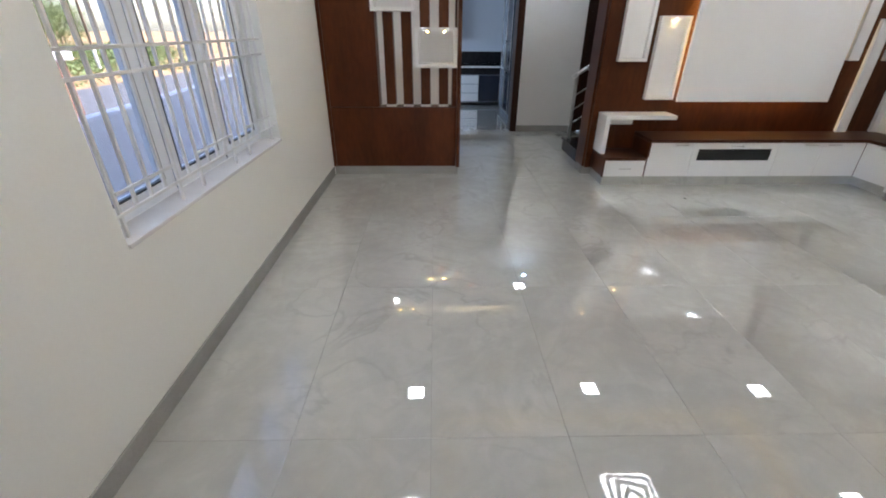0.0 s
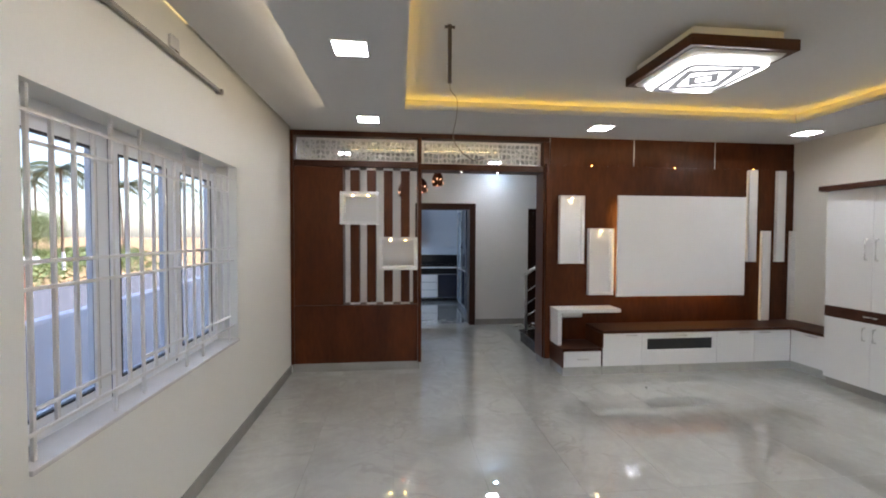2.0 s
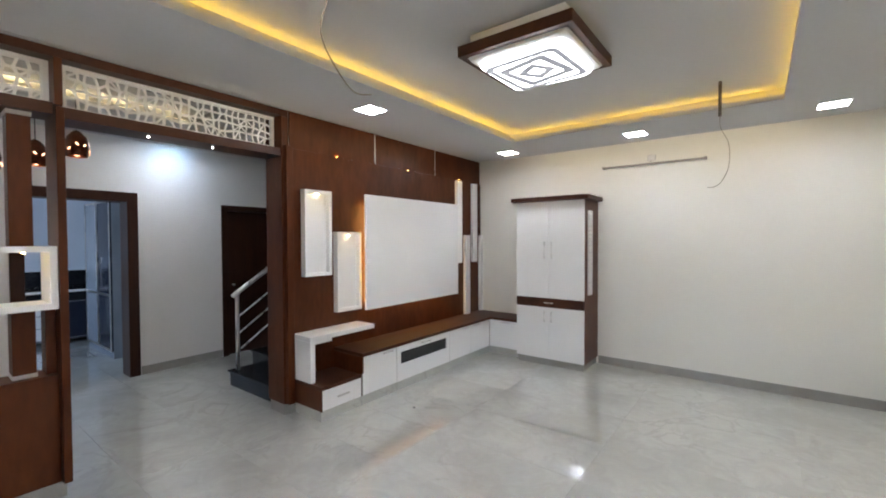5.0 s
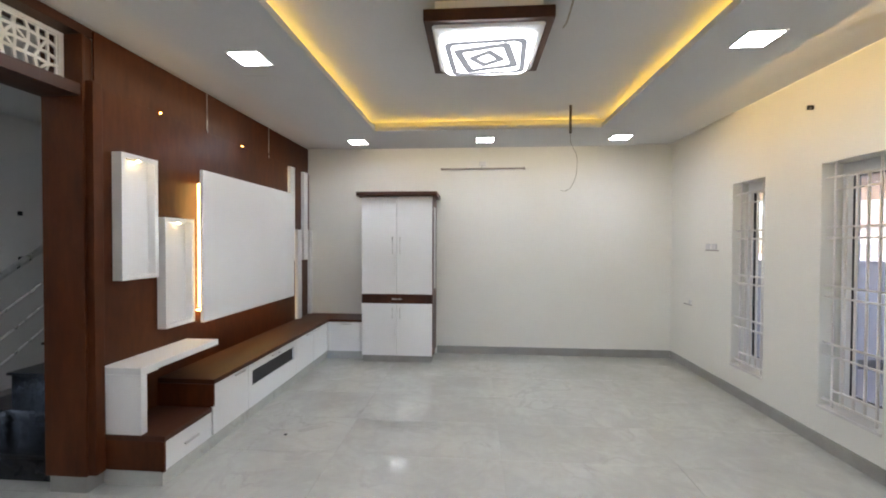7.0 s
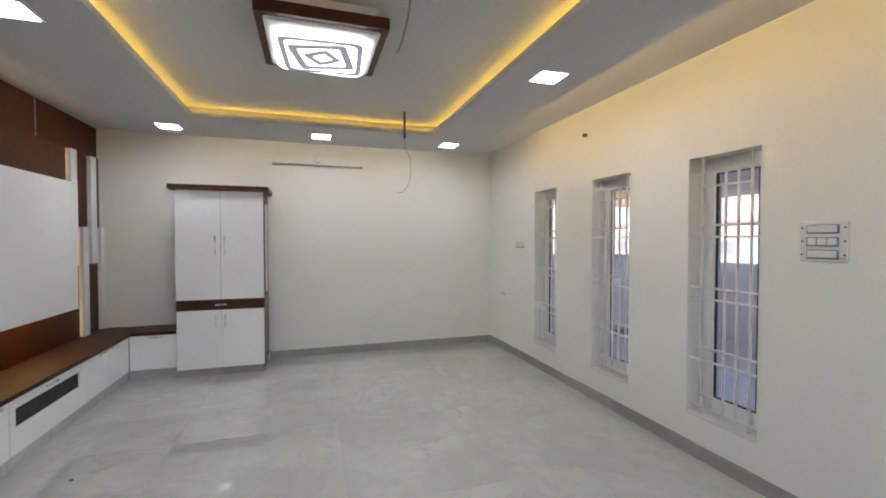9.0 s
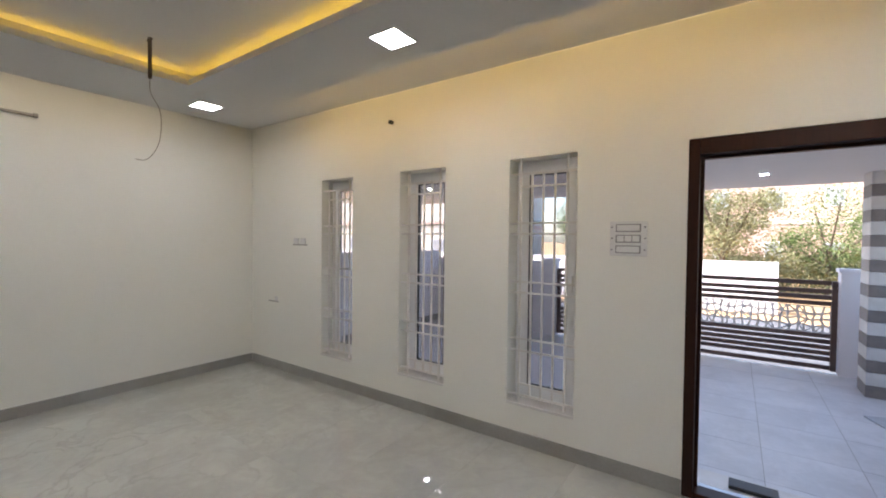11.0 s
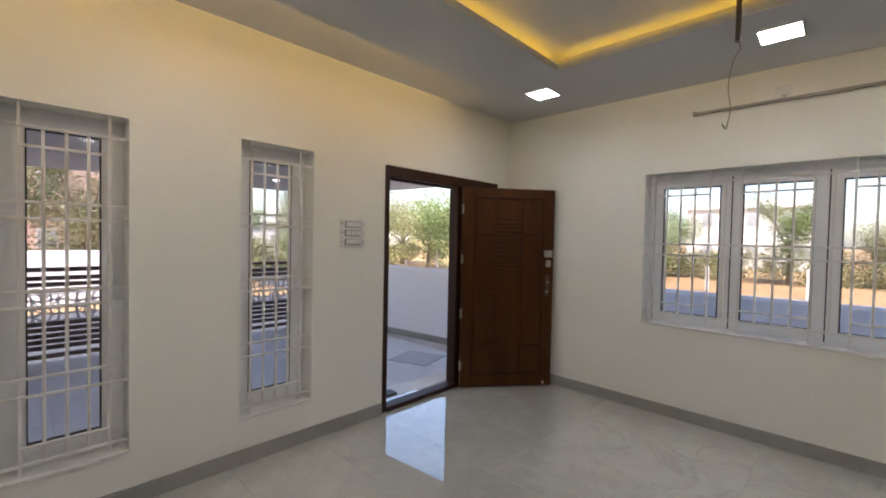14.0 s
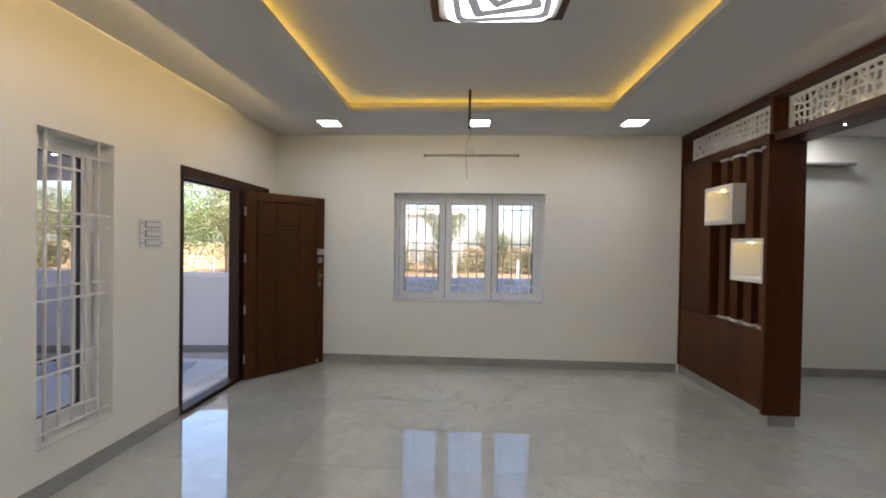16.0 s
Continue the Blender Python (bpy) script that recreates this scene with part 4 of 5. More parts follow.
# ---- dining side, stairs and kitchen ----
kd = thing("door_2", (2.1, 7.53, 0.0), "dark wooden frame of the kitchen doorway", "door frame", kind="structure")
part("jamb", box(2.53, 2.639, 7.395, 7.66, 0.0, 2.199, 0.004), TEAK_DARK, kd)
part("jamb", box(1.551, 1.66, 7.395, 7.66, 0.0, 2.199, 0.004), TEAK_DARK, kd)
part("head", box(1.66, 2.53, 7.395, 7.66, 2.09, 2.199, 0.004), TEAK_DARK, kd)
dd = thing("door_3", (4.07, 7.5, 0.0), "closed dark brown wooden door behind the stairs", "door", kind="structure")
part("leaf", box(3.70, 4.44, 7.45, 7.49, 0.005, 2.04, 0.003), TEAK_DARK, dd)
for q in ((3.621, 3.70, 0.0, 2.119), (4.44, 4.519, 0.0, 2.119), (3.70, 4.44, 2.04, 2.119)):
    part("frame", box(q[0], q[1], 7.40, 7.60, q[2], q[3], 0.003), TEAK_DARK, dd)
part("handle", rod((3.78, 7.45, 1.0), (3.78, 7.39, 1.0), 0.012), STEEL, dd)

stairs = thing("staircase", (3.6, 5.7, 0.0), "black granite staircase rising behind the television wall", "staircase")
for i in range(13):
    x = 3.10 + 0.26 * i
    if x + 0.28 > XE:
        break
    z = 0.172 * i
    part("riser", box(x + 0.02, x + 0.285, 5.225, 6.18, max(0.0, z - 0.2), z + 0.15, 0.002), BLACKG, stairs)
    part("tread", box(x, x + 0.30, 5.225, 6.20, z + 0.1505, z + 0.172, 0.004), BLACKG, stairs)
rail = thing("stair_railing", (3.3, 6.12, 0.172), "brushed steel stair railing with three slanting rails", "railing")
sl = 0.172 / 0.26
for x in (3.18, 4.22, 5.26):
    zb = 0.172 * (1 + int((x - 3.10) / 0.26))
    part("post", rod((x, 6.12, zb), (x, 6.12, zb + 0.86), 0.021, 14), STEEL, rail, smooth=True)
part("handrail", tube([(3.13, 6.12, 1.0), (3.18, 6.12, 1.04), (5.9, 6.12, 1.04 + 2.72 * sl)], 0.026, 12), STEEL, rail, smooth=True)
for k in range(3):
    z = 0.38 + 0.19 * k
    part("lower_rail", rod((3.18, 6.12, z), (5.9, 6.12, z + 2.72 * sl), 0.009), STEEL, rail, smooth=True)
hk = thing("wall_switch", (4.75, 7.41, 1.35), "small dark wall fittings on the white wall", "switch")
part("plate", box(4.74, 4.785, 7.405, 7.419, 1.80, 1.845, 0.004), BLACK, hk)
part("plate", box(4.74, 4.785, 7.405, 7.419, 1.32, 1.365, 0.004), BLACK, hk)
sf = thing("loft_shelf", (0.08, 6.3, 2.48), "thin grey wall shelf in the dining corner", "shelf")
part("board", box(0.002, 0.16, 5.7, 6.82, 2.48, 2.502, 0.003), RODM, sf)


def pendant(x, y, zb):
    root = thing("pendant_lamp", (x, y, zb), "pierced copper pendant lamp with a lit bulb", "pendant lamp", "dining pendants")
    part("cord", rod((x, y, zb + 0.21), (x, y, ZC + 0.1), 0.004), BLACK, root)
    part("shade", lathe([(0.074, 0.0), (0.086, 0.045), (0.086, 0.10), (0.068, 0.165), (0.036, 0.205), (0.018, 0.22)], (x, y, zb), 24), COPPER, root, smooth=True)
    part("bulb", lathe([(0.001, 0.0), (0.03, 0.015), (0.038, 0.05), (0.026, 0.09), (0.012, 0.12)], (x, y, zb), 14), E_BULB, root, "lit bulb", smooth=True)
    for k in range(22):
        a_ = k * 0.63
        zz = 0.03 + 0.085 * ((k * 7) % 10) / 10
        ra = 0.0845
        part("pierced_slot", rod((x + ra * math.cos(a_), y + ra * math.sin(a_), zb + zz), (x + ra * math.cos(a_ + 0.2), y + ra * math.sin(a_ + 0.2), zb + zz + 0.018 * (-1) ** k), 0.006, 6), E_BULB, root, "glowing slot")


pendant(1.825, 6.12, 2.35)
pendant(1.614, 6.43, 2.28)
pendant(1.33, 6.45, 2.22)

kc = thing("kitchen_base_cabinet", (1.6, 10.6, 0.0), "white and black kitchen base cabinets with granite top", "cabinet")
part("body", box(0.4, 3.19, 10.2, 10.99, 0.08, 0.82), KGREY, kc)
for i in range(3):
    part("drawer", box(1.60, 2.22, 10.18, 10.199, 0.10 + i * 0.19, 0.28 + i * 0.19, 0.004), LAM, kc, "white drawer front")
for x in (0.4, 1.0):
    part("door", box(x + 0.003, x + 0.597, 10.18, 10.199, 0.10, 0.66, 0.004), LAM, kc, "white door")
part("door", box(2.225, 2.75, 10.18, 10.199, 0.10, 0.66, 0.004), NAVY, kc, "dark blue door")
part("apron", box(0.4, 3.19, 10.17, 10.199, 0.68, 0.82, 0.003), BLACKG, kc, "black granite apron")
part("worktop", box(0.4, 3.19, 10.15, 10.99, 0.821, 0.86, 0.004), BLACKG, kc, "black granite worktop")
part("splashback", box(0.4, 3.19, 10.975, 10.995, 0.861, 1.12, 0.003), BLACKG, kc, "black granite splashback")
part("worktop_edge", box(0.4, 3.19, 10.142, 10.1495, 0.822, 0.858, 0.002), MATT, kc, "white worktop edge")
ws = thing("kitchen_wall_shelf", (1.4, 10.8, 1.45), "dark open kitchen wall shelf", "shelf")
part("side", box(1.78, 1.80, 10.7, 10.99, 1.4, 2.15), KGREY, ws)
part("side", box(1.38, 1.40, 10.7, 10.99, 1.4, 2.15), KGREY, ws)
for z in (1.4, 1.75, 2.13):
    part("board", box(1.40, 1.78, 10.7, 10.99, z, z + 0.02), MATT, ws)
tl = thing("tall_kitchen_unit", (2.95, 9.0, 0.0), "tall glossy dark glass kitchen unit", "cabinet")
part("body", box(2.66, 3.18, 8.5, 9.7, 0.0, 2.2, 0.004), KGREY, tl)
part("door", box(2.64, 2.659, 8.505, 9.1, 0.1, 2.19, 0.003), NAVY, tl, "dark glass door")
part("door", box(2.64, 2.659, 9.105, 9.695, 0.1, 2.19, 0.003), KGREY, tl, "grey glass door")
part("handle", rod((2.62, 9.04, 0.9), (2.62, 9.04, 1.4), 0.009), STEEL, tl)
for y in (8.507, 9.075, 9.107, 9.665):
    part("door_stile", box(2.632, 2.6395, y, y + 0.03, 0.1, 2.19, 0.002), STEEL, tl, "bright metal door edge")
for z in (0.1, 0.86, 2.16):
    part("door_rail", box(2.632, 2.6395, 8.54, 9.66, z, z + 0.03, 0.002), STEEL, tl, "bright metal rail")


# ---- porch and surroundings ----
structure("ground", slab("z", -450, 450, -450, 450, -0.8, -0.6), SOIL, "dry orange soil stretching to the horizon", "ground")
structure("road", slab("z", -13.0, -3.6, -300, 300, -0.6, -0.58), ASPHALT, "grey asphalt street beside the house", "road")
structure("road", slab("z", -3.6, 60, -11.5, -6.0, -0.6, -0.584), ASPHALT, "grey asphalt street beyond the gate", "road")
structure("porch_base", slab("z", -0.45, 6.72, -4.45, -0.23, -0.6, -0.156), GROUT, "concrete porch base", "floor")
structure("side_passage", slab("z", -1.9, -0.23, -0.229, 9.0, -0.6, -0.16), GROUT, "concrete side passage", "floor")


def prism(poly, z0, z1):
    bm = bmesh.new()
    lo = [bm.verts.new((x, y, z0)) for x, y in poly]
    hi = [bm.verts.new((x, y, z1)) for x, y in poly]
    bm.faces.new(lo[::-1])
    bm.faces.new(hi)
    for k in range(len(poly)):
        bm.faces.new((lo[k], lo[(k + 1) % len(poly)], hi[(k + 1) % len(poly)], hi[k]))
    bmesh.ops.recalc_face_normals(bm, faces=bm.faces)
    return bm


def ribbon(points, w, z0, z1):
    """A wall along points, w thick."""
    pts = [Vector(p) for p in points]
    out, back = [], []
    for i, p in enumerate(pts):
        d_ = (pts[min(i + 1, len(pts) - 1)] - pts[max(i - 1, 0)]).normalized()
        nrm = Vector((-d_.y, d_.x)) * w / 2
        out.append(p + nrm)
        back.append(p - nrm)
    return prism([tuple(p) for p in out + back[::-1]], z0, z1)


# East of x 6.8 an unseen added length keeps sun off the porch.
structure("porch_roof", prism([(-0.42, -4.6), (8.7, -4.6), (8.7, -0.231), (-0.86, -0.231)], 2.32, 2.55), CEIL, "flat white porch roof slab", "roof")
line = [(0.25, -4.42), (-0.1, -4.42), (-0.28, -4.40), (-0.42, -4.30), (-0.50, -4.1), (-0.62, -3.2), (-0.78, -2.0), (-1.25, 2.0), (-1.72, 6.0), (-2.1, 9.2)]
cw = thing("compound_wall", (-1.0, 0.0, -0.6), "white rendered compound wall with rounded corner", "compound wall")
cw_bm = ribbon(line, 0.13, -0.6, 1.05)
for v in cw_bm.verts:
    if v.co.z > 0:
        v.co.z -= 0.09 * min(1, max(0, (v.co.y + 4.2) / 2.2))
part("wall", cw_bm, COMPOUND, cw)
part("skirting", ribbon([(x + 0.072 + (0.0 if y > -4 else 0.0), y + (0.0 if y > -4.2 else 0.072)) for x, y in line[2:]], 0.014, -0.155, -0.05), SKIRT, cw, "grey tile skirting")
cw = thing("compound_wall", (5.5, -4.4, -0.6), "white rendered compound wall beside the gate", "compound wall")
part("wall", ribbon([(4.36, -4.42), (6.78, -4.42)], 0.13, -0.6, 1.15), COMPOUND, cw)
cw = thing("compound_wall", (6.75, -2.3, -0.6), "white rendered compound wall along the porch side", "compound wall")
part("wall", ribbon([(6.72, -4.35), (6.72, -0.24)], 0.1, -0.6, 1.3), COMPOUND, cw)
part("skirting", box(6.655, 6.669, -4.35, -0.24, -0.155, -0.03), SKIRT, cw, "grey tile skirting")


def post(x, y):
    root = thing("gate_post", (x, y, -0.155), "square white gate post", "post", "gate posts")
    part("shaft", box(x - 0.1, x + 0.1, y - 0.1, y + 0.1, -0.155, 1.16, 0.006), COMPOUND, root)
    part("cap", box(x - 0.12, x + 0.12, y - 0.12, y + 0.12, 1.161, 1.21, 0.006), COMPOUND, root)


post(0.36, -4.42)
post(4.26, -4.42)


def gate_leaf(x0, x1, seed):
    root = thing("gate_leaf", ((x0 + x1) / 2, -4.42, -0.1), "brown slatted steel gate leaf with pierced band", "gate", "gate leaves")
    for x in (x0, x1 - 0.06):
        part("stile", box(x, x + 0.06, -4.45, -4.39, -0.12, 1.04, 0.003), GATE, root)
    for z in (-0.11, 0.0, 0.075, 0.15, 0.225, 0.30, 0.72, 0.80, 0.88, 0.99):
        part("slat", box(x0 + 0.06, x1 - 0.06, -4.435, -4.405, z, z + 0.056, 0.002), GATE, root)
    part("pierced_band", pierced(x0 + 0.06, x1 - 0.06, 0.36, 0.71, -4.42, 0.085, seed, 0.006), GATEW, root, "pale pierced band")


gate_leaf(0.47, 2.44, 21)
gate_leaf(2.48, 4.15, 22)


def pillar(x0, x1, y0, y1, group="porch pillars"):
    root = thing("porch_pillar", ((x0 + x1) / 2, (y0 + y1) / 2, -0.155), "square pillar clad in alternating dark and pale bands", "pillar", group)
    part("core", box(x0 + 0.012, x1 - 0.012, y0 + 0.012, y1 - 0.012, -0.155, 2.319), COMPOUND, root)
    n_ = 18
    hgt = 2.474 / n_
    for i in range(n_):
        z0_ = -0.154 + i * hgt
        part("cladding_tile", box(x0, x1, y0, y1, z0_ + 0.002, z0_ + hgt - 0.002, 0.002), STONE_D if i % 2 == 0 else STONE_L, root)


pillar(-0.02, 0.36, -3.9, -3.53)
pillar(4.42, 4.84, -3.95, -3.53)
stp2 = thing("door_step", (1.0, -0.4, -0.155), "pale polished stone doorstep", "step")
part("tread", box(0.15, 1.9, -0.56, -0.232, -0.155, -0.06, 0.004), MARBLE, stp2)
fm = thing("foot_scraper", (1.42, -0.42, -0.06), "small dark rubber foot mat on the doorstep", "mat")
part("pad", box(1.30, 1.56, -0.50, -0.38, -0.06, -0.035, 0.006), BLACK, fm)


def floor_mat(poly, label):
    root = thing("floor_mat", (*poly[0], -0.155), label, "mat", "porch mats")
    part("pad", prism(poly, -0.154, -0.142), MAT, root)


floor_mat([(0.50, -2.80), (0.30, -2.25), (-0.17, -2.42), (0.03, -2.97)], "flat blue-grey porch mat beside the sandals")
floor_mat([(0.45, -1.60), (0.25, -1.07), (-0.28, -1.22), (-0.08, -1.77)], "flat blue-grey porch mat near the doorstep")


def sandal(x, y, turn):
    root = thing("sandal", (x, y, -0.155), "dark slip-on sandal with pale strap on the porch", "sandal", "pair of sandals")
    c, s = math.cos(radians(turn)), math.sin(radians(turn))
    ring = []
    for k in range(20):
        a_ = 2 * math.pi * k / 20
        u, v = 0.13 * math.cos(a_), (0.048 + 0.008 * math.cos(a_)) * math.sin(a_)
        ring.append((x + u * c - v * s, y + u * s + v * c))
    part("sole", prism(ring, -0.154, -0.128), SANDAL, root)
    pts = []
    for k in range(9):
        a_ = math.pi * k / 8
        u, v, z = 0.05, 0.05 * math.cos(a_), 0.055 * math.sin(a_)
        pts.append((x + u * c - v * s, y + u * s + v * c, -0.135 + z))
    part("strap", tube(pts, 0.012, 6), PIPE, root, "pale strap")


sandal(-0.03, -3.22, 60)
sandal(-0.17, -3.20, 75)
dp = thing("drain_pipe", (-0.53, -3.2, -0.155), "short grey pipe standing against the compound wall", "pipe")
part("pipe", rod((-0.52, -3.2, -0.155), (-0.52, -3.2, 0.33), 0.025, 12), PIPE, dp, smooth=True)
part("elbow", rod((-0.52, -3.2, 0.31), (-0.47, -3.1, 0.31), 0.018, 10), PIPE, dp, smooth=True)
# The last one, at x 5.5, is added to brighten the porch's far end.
for x, y in ((1.3, -1.6), (1.3, -3.2), (3.6, -1.8), (5.5, -2.4)):
    pl = thing("porch_light", (x, y, 2.32), "small round lit porch ceiling light", "downlight", "porch lights")
    part("rim", lathe([(0.05, 0.0), (0.05, -0.008), (0.04, -0.008)], (x, y, 2.32), 20), SWITCH, pl)
    part("lens", rod((x, y, 2.3195), (x, y, 2.314), 0.04, 20), E_PORCH, pl)


# houses beyond
def house(name, x0, x1, y0, y1, h, paint, label, storeys=1, face="n", band=None):
    root = thing(name, ((x0 + x1) / 2, (y0 + y1) / 2, -0.6), label, "house")
    wall_ = part("wall", box(x0, x1, y0, y1, -0.6, h, 0.03), paint, root)
    part("roof", box(x0 - 0.35, x1 + 0.35, y0 - 0.35, y1 + 0.35, h + 0.001, h + 0.22, 0.02), band or WHITEP, root, "overhanging flat roof")
    part("parapet", slab("z", x0, x1, y0, y1, h + 0.221, h + 0.8, [(x0 + 0.15, x1 - 0.15, y0 + 0.15, y1 - 0.15)]), paint, root)
    st_h = (h + 0.6) / storeys
    for s in range(storeys):
        z = -0.6 + s * st_h + 1.0
        n_ = max(2, int(((x1 - x0) if face == "n" else (y1 - y0)) / 2.6))
        for k in range(n_):
            f = (k + 0.5) / n_
            if face == "n":
                u = x0 + (x1 - x0) * f
                w_ = part("window", box(u - 0.5, u + 0.5, y1 - 0.05, y1 + 0.03, z, z + 1.2, 0.01), WHITEP, wall_, "white window surround")
                w_2 = part("pane", box(u - 0.43, u + 0.43, y1 + 0.031, y1 + 0.036, z + 0.07, z + 1.13), HAZEW, root, "dark glass")
            else:
                u = y0 + (y1 - y0) * f
                w_ = part("window", box(x1 - 0.05, x1 + 0.03, u - 0.5, u + 0.5, z, z + 1.2, 0.01), WHITEP, wall_, "white window surround")
                w_2 = part("pane", box(x1 + 0.031, x1 + 0.036, u - 0.43, u + 0.43, z + 0.07, z + 1.13), HAZEW, root, "dark glass")
        if s:
            part("storey_band", box(x0 - 0.06, x1 + 0.06, y0 - 0.06, y1 + 0.06, -0.6 + s * st_h - 0.1, -0.6 + s * st_h + 0.1, 0.01), band or WHITEP, root)


house("blue_house", 6.3, 8.9, -27.0, -20.0, 3.2, BLUEP, "small bright blue house with white bands", 1, "n")
house("pink_house", -5.0, 13.0, -42.0, -33.0, 6.4, PINKP, "tall pinkish house behind the street trees", 2, "n", TANP)
house("cream_house", 11.5, 20.0, -22.0, -13.0, 5.2, TANP, "two-storey cream house beyond the street", 2, "n", PINKP)
house("white_house", -48.0, -40.0, -8.0, 2.0, 4.6, WHITEP, "white two-storey house among trees", 2, "e")
house("white_house", -52.0, -43.0, 12.0, 24.0, 4.0, WHITEP, "long white house behind the trees", 1, "e")
house("white_house", -21.0, -10.0, -46.0, -38.0, 2.6, WHITEP, "low white house behind the dry scrub", 1, "n")
house("cream_house", -30.0, -22.0, -44.0, -36.0, 3.4, WHITEP, "pale house far behind the bushes", 1, "n")
bw = thing("boundary_wall", (4.0, -13.0, -0.6), "low white boundary wall across the street", "boundary wall")
part("wall", box(0.5, 30.0, -13.1, -12.95, -0.6, 0.95, 0.01), COMPOUND, bw)
gp = thing("brick_gate_post", (-3.9, 6.4, -0.6), "reddish brick post beyond the compound wall", "post")
part("shaft", box(-3.4, -3.05, 5.0, 5.35, -0.6, 1.25, 0.01), BRICK, gp)
part("cap", box(-3.46, -2.99, 4.94, 5.41, 1.251, 1.34, 0.01), COMPOUND, gp)
for k in range(16):
    y = -22 + k * 3.4
    fp = thing("fence_post", (-17.5, y, -0.6), "white concrete fence post by the field", "post", "field fence posts")
    part("shaft", box(-17.56, -17.44, y - 0.06, y + 0.06, -0.6, 0.5 + 0.08 * (k % 3), 0.01), COMPOUND, fp)


# trees
def leaf_cloud(bm, centre, radius, count, size, rnd, squash=0.8):
    for _ in range(count):
        v = Vector((rnd.gauss(0, 1), rnd.gauss(0, 1), rnd.gauss(0, 1))).normalized() * (rnd.random() ** 0.4)
        c = Vector(centre) + Vector((v.x * radius, v.y * radius, v.z * radius * squash))
        a_ = Vector((rnd.uniform(-1, 1), rnd.uniform(-1, 1), rnd.uniform(-0.6, 0.6))).normalized()
        b_ = a_.cross(Vector((rnd.uniform(-1, 1), rnd.uniform(-1, 1), rnd.uniform(-1, 1)))).normalized()
        s = size * rnd.uniform(0.6, 1.3)
        bm.faces.new([bm.verts.new(c + a_ * s), bm.verts.new(c + b_ * s * 0.45), bm.verts.new(c - a_ * s), bm.verts.new(c - b_ * s * 0.45)])


def tree(x, y, height, spread, material, seed, count=5600, label="leafy green tree with an uneven crown"):
    rnd = random.Random(seed)
    root = thing("tree", (x, y, -0.6), label, "tree", "trees round the house")
    trunk = rod((x, y, -0.6), (x + rnd.uniform(-0.2, 0.2), y + rnd.uniform(-0.2, 0.2), -0.6 + height * 0.45), 0.05 * height ** 0.9 * 0.6, 9, None, 0.03 * height ** 0.9 * 0.6)
    tips = []
    for k in range(7):
        a_ = k * 0.9 + rnd.uniform(-0.3, 0.3)
        tip = (x + spread * 0.65 * math.cos(a_) * rnd.uniform(0.4, 1), y + spread * 0.65 * math.sin(a_) * rnd.uniform(0.4, 1), -0.6 + height * rnd.uniform(0.5, 0.92))
        rod((x, y, -0.6 + height * rnd.uniform(0.25, 0.42)), tip, 0.02 * height * 0.5, 6, trunk, 0.02)
        tips.append(tip)
    part("trunk", trunk, BARK, root)
    crown = bmesh.new()
    tips += [(x + rnd.uniform(-0.5, 0.5) * spread, y + rnd.uniform(-0.5, 0.5) * spread, -0.6 + height * rnd.uniform(0.2 if material is LEAF else 0.42, 0.78)) for _ in range(9)]
    for tip in tips:
        leaf_cloud(crown, tip, spread * (rnd.uniform(0.26, 0.5) if material is LEAF else rnd.uniform(0.2, 0.42)), count // len(tips), 0.012 * spread + 0.018, rnd)
    part("crown", crown, material, root)


for i, (x, y, h_, s_, m_) in enumerate(((-17, -9.5, 5.6, 3.4, LEAF_Y), (-21, -13, 6.0, 3.6, LEAF), (-15, -17, 4.4, 3.0, LEAF_Y), (-9.5, -22, 5.2, 3.4, LEAF_Y), (-5.5, -25, 4.6, 3.0, LEAF),
                                         (-13, -27, 6.2, 3.8, LEAF_Y), (-24, -5.5, 4.6, 3.0, LEAF), (-25, 0.6, 5.2, 2.6, LEAF), (-27, 4.5, 3.2, 2.4, LEAF_Y), (-25, 8.5, 4.8, 3.0, LEAF_Y),
                                         (-30, 13, 4.4, 3.2, LEAF), (-36, 47, 4.6, 3.6, LEAF), (2.0, -18, 5.0, 3.0, LEAF_Y), (4.2, -23, 6.2, 3.4, LEAF), (-1.5, -20, 4.2, 2.6, LEAF), (10.0, -25.5, 5.6, 2.6, LEAF), (-32, 40, 4.5, 3.6, LEAF), (-44, 34, 4.5, 3.4, LEAF), (-14.6, -12.9, 5.8, 4.4, LEAF), (-16.0, -14.5, 4.4, 3.8, LEAF), (-13.5, -20.5, 5.6, 3.2, LEAF_Y), (-17.5, -22.5, 6.2, 3.4, LEAF_Y), (-7.4, -19.0, 2.6, 1.8, LEAF), (5.8, -17.5, 4.8, 1.7, LEAF_Y), (-19.5, -5.4, 4.2, 3.2, LEAF))):
    tree(x, y, h_, s_, m_, 100 + i, 13000, "yellow-green tree with a loose uneven crown" if m_ is LEAF_Y else "leafy green tree with an uneven crown")

rnd = random.Random(7)
scrub = bmesh.new()
for k in range(250):
    a_ = rnd.uniform(0, 1)
    x, y = (-24 - rnd.uniform(0, 4.5), rnd.uniform(-16, 26)) if k < 120 else (rnd.uniform(-20, 3), -18.5 - rnd.uniform(0, 8))
    leaf_cloud(scrub, (x, y, -0.3 + rnd.uniform(0, 1.3 if k > 119 else 1.15)), rnd.uniform(0.8, 1.4), 420, 0.08, rnd, 0.75)
tagged(part("scrub", scrub, LEAF_Y), "low yellow-green scrub along the field edge", "bushes", kind="stuff")
meadow = bmesh.new()
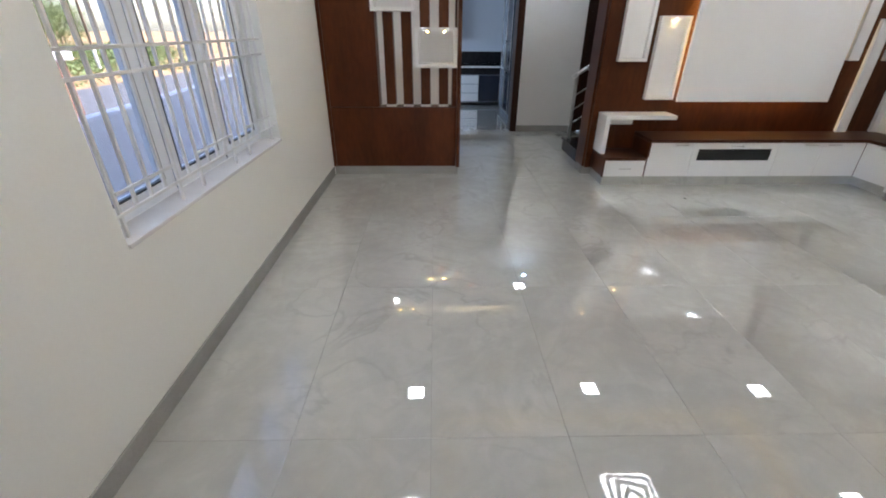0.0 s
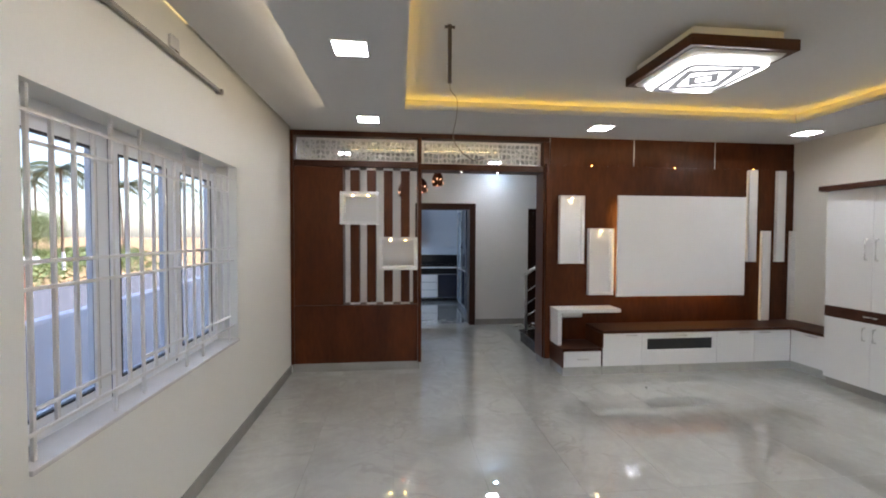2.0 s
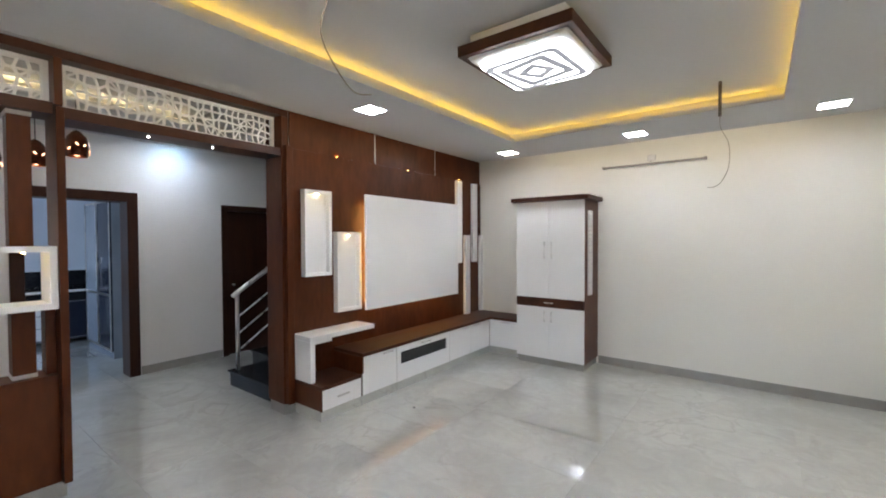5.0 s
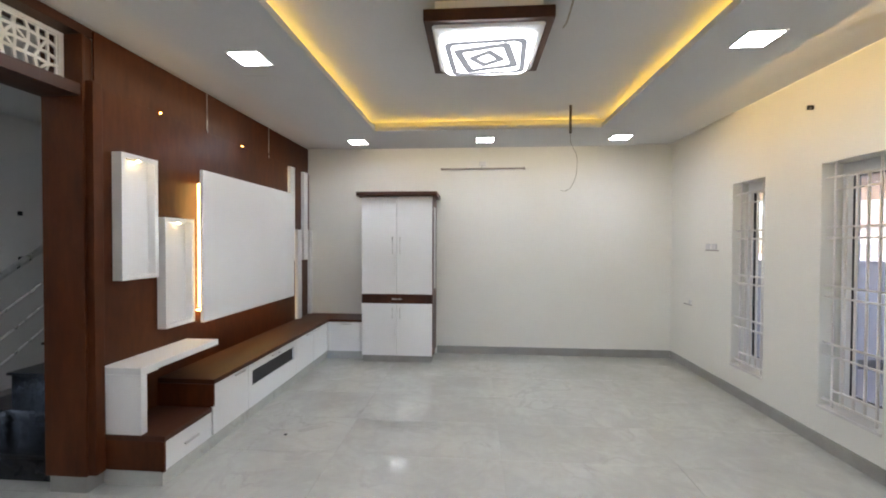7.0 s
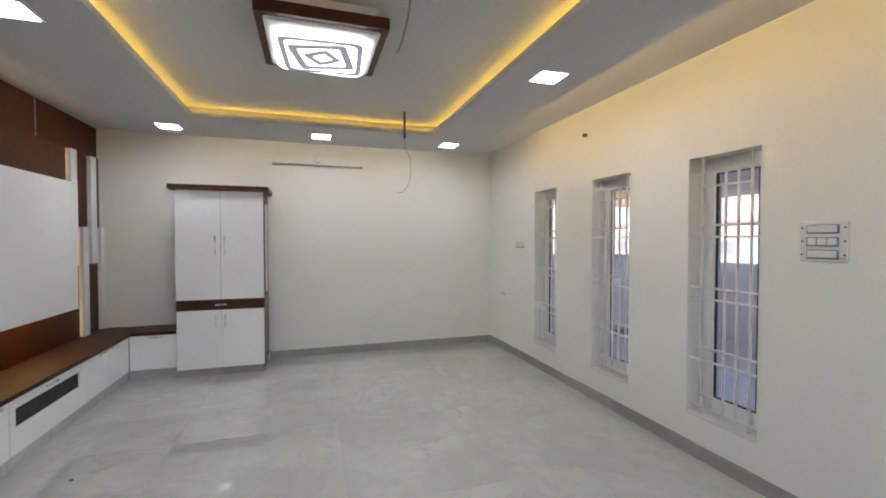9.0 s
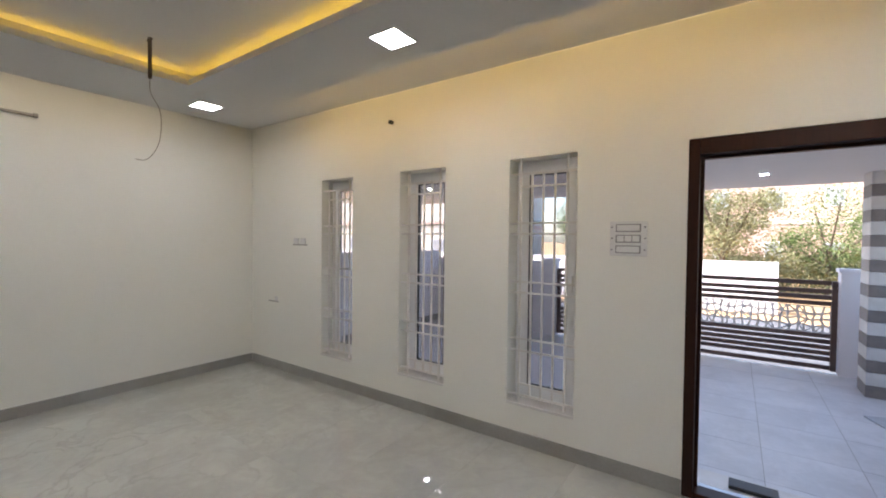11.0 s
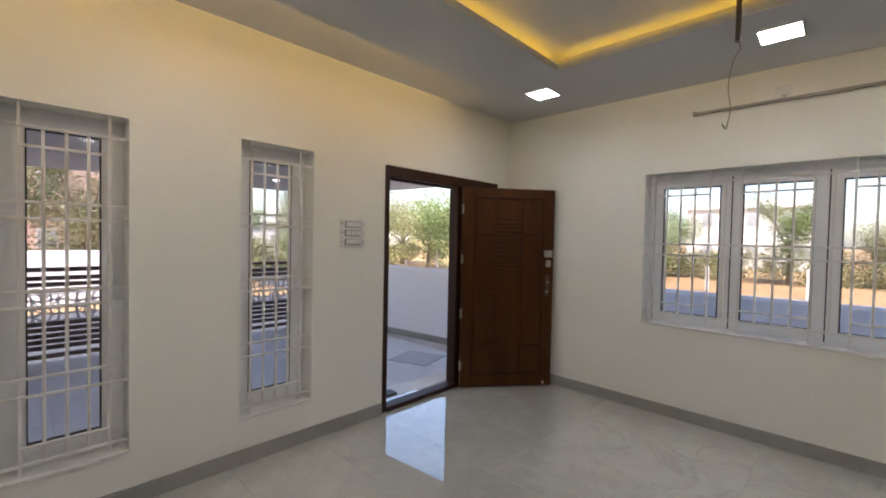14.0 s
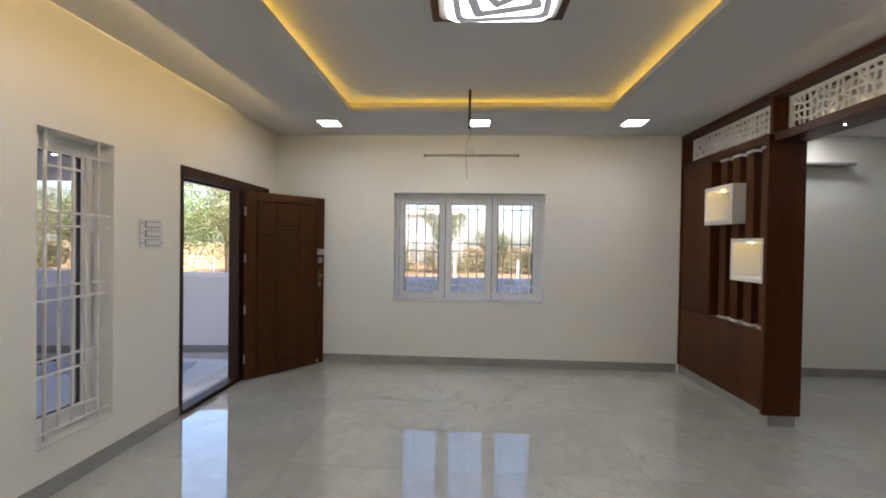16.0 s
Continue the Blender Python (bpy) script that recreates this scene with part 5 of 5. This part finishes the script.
for k in range(260):
    f_ = rnd.random()
    leaf_cloud(meadow, (-17 - 26 * f_ + rnd.uniform(-4, 4), 22 + 40 * f_ + rnd.uniform(-9, 9), -0.5), rnd.uniform(0.8, 1.6), 150, 0.11, rnd, 0.55)
tagged(part("undergrowth", meadow, LEAF), "low green undergrowth beneath the coconut palms", "undergrowth", kind="stuff")


def palm(x, y, height, seed):
    rnd = random.Random(seed)
    root = thing("palm_tree", (x, y, -0.6), "tall coconut palm with drooping fronds", "palm tree", "coconut palms")
    lean = (rnd.uniform(-0.6, 0.6), rnd.uniform(-0.6, 0.6))
    pts = [(x + lean[0] * f * f, y + lean[1] * f * f, -0.6 + height * f) for f in (0, 0.25, 0.5, 0.75, 1.0)]
    part("trunk", tube(pts, 0.11, 8), BARK, root)
    bm = bmesh.new()
    c = Vector(pts[-1])
    for k in range(15):
        a_ = k * 2.4 + rnd.uniform(-0.2, 0.2)
        rise = rnd.uniform(-0.35, 0.8)
        d_ = Vector((math.cos(a_), math.sin(a_), 0))
        sd = Vector((-d_.y, d_.x, 0))
        length = rnd.uniform(2.7, 3.6)
        for j in range(20):
            f = (j + 1) / 20
            p = c + d_ * length * f + Vector((0, 0, length * (rise * f - 0.85 * f * f)))
            for s in (-1, 1):
                tip = p + sd * s * 0.7 * (1 - 0.55 * f) + d_ * 0.2 + Vector((0, 0, -0.35 - 0.1 * rnd.random()))
                bm.faces.new([bm.verts.new(p), bm.verts.new(p + d_ * 0.16), bm.verts.new(tip)])
    part("crown", bm, PALM, root)


for k, (x, y, h_) in enumerate(((-19, 27, 7.2), (-24, 33, 8.2), (-21, 36, 7.4), (-29, 38, 8.8), (-26, 44, 8.4), (-34, 40, 8.2), (-18.5, 39, 7.8), (-37, 47, 9.2), (-16, 45, 8.6))):
    palm(x * 1.6, y * 1.6, h_ * 1.2, 300 + k)

chip = thing("floor_debris", (3.87, 4.1, 0.0), "small dark chip lying on the tiles", "debris")
part("chip", prism([(3.858, 4.092), (3.876, 4.086), (3.886, 4.1), (3.872, 4.112)], 0.0, 0.006), BLACK, chip)

# ---- floor tiles ----
structure("floor", slab("z", 0.0, XE + 0.2, 0.0, 11.0, -0.2, -0.004, []), GROUT, "grey polished vitrified tile floor", "floor")
floor = bpy.data.objects["floor"]
TW, TH, GAP = 0.602, 1.204, 0.0008
tile_bm = box(GAP, TW - GAP, GAP, TH - GAP, -0.004, 0.0)
tile_me = bpy.data.meshes.new("tile")
tile_bm.to_mesh(tile_me)
tile_bm.free()
tile_me.materials.append(TILE)
for i in range(11):
    for j in range(9):
        x, y = 0.007 + i * TW, 0.0 + j * TH
        cut = x + TW > XE
        me = tile_me
        tile = new("tile", me)
        tile.location = (x, y, 0)
        if cut:
            tile.scale = ((XE - x) / TW, 1, 1)
        if y + TH > 11.0:
            tile.scale = (tile.scale[0], (11.0 - y) / TH, 1)
        tile.parent = floor
sill_tile = part("tile", box(0.21, 1.793, -0.23, -0.165, -0.004, 0.0), TILE, floor)
pbase = bpy.data.objects["porch_base"]
p_bm = box(0.002, 0.598, 0.002, 0.598, -0.156, -0.154)
p_me = bpy.data.meshes.new("tile")
p_bm.to_mesh(p_me)
p_bm.free()
p_me.materials.append(PORCH)
for i in range(12):
    for j in range(7):
        x, y = -0.45 + i * 0.6, -4.43 + j * 0.6
        t_ = new("tile", p_me)
        t_.location = (x, y, 0)
        t_.parent = pbase
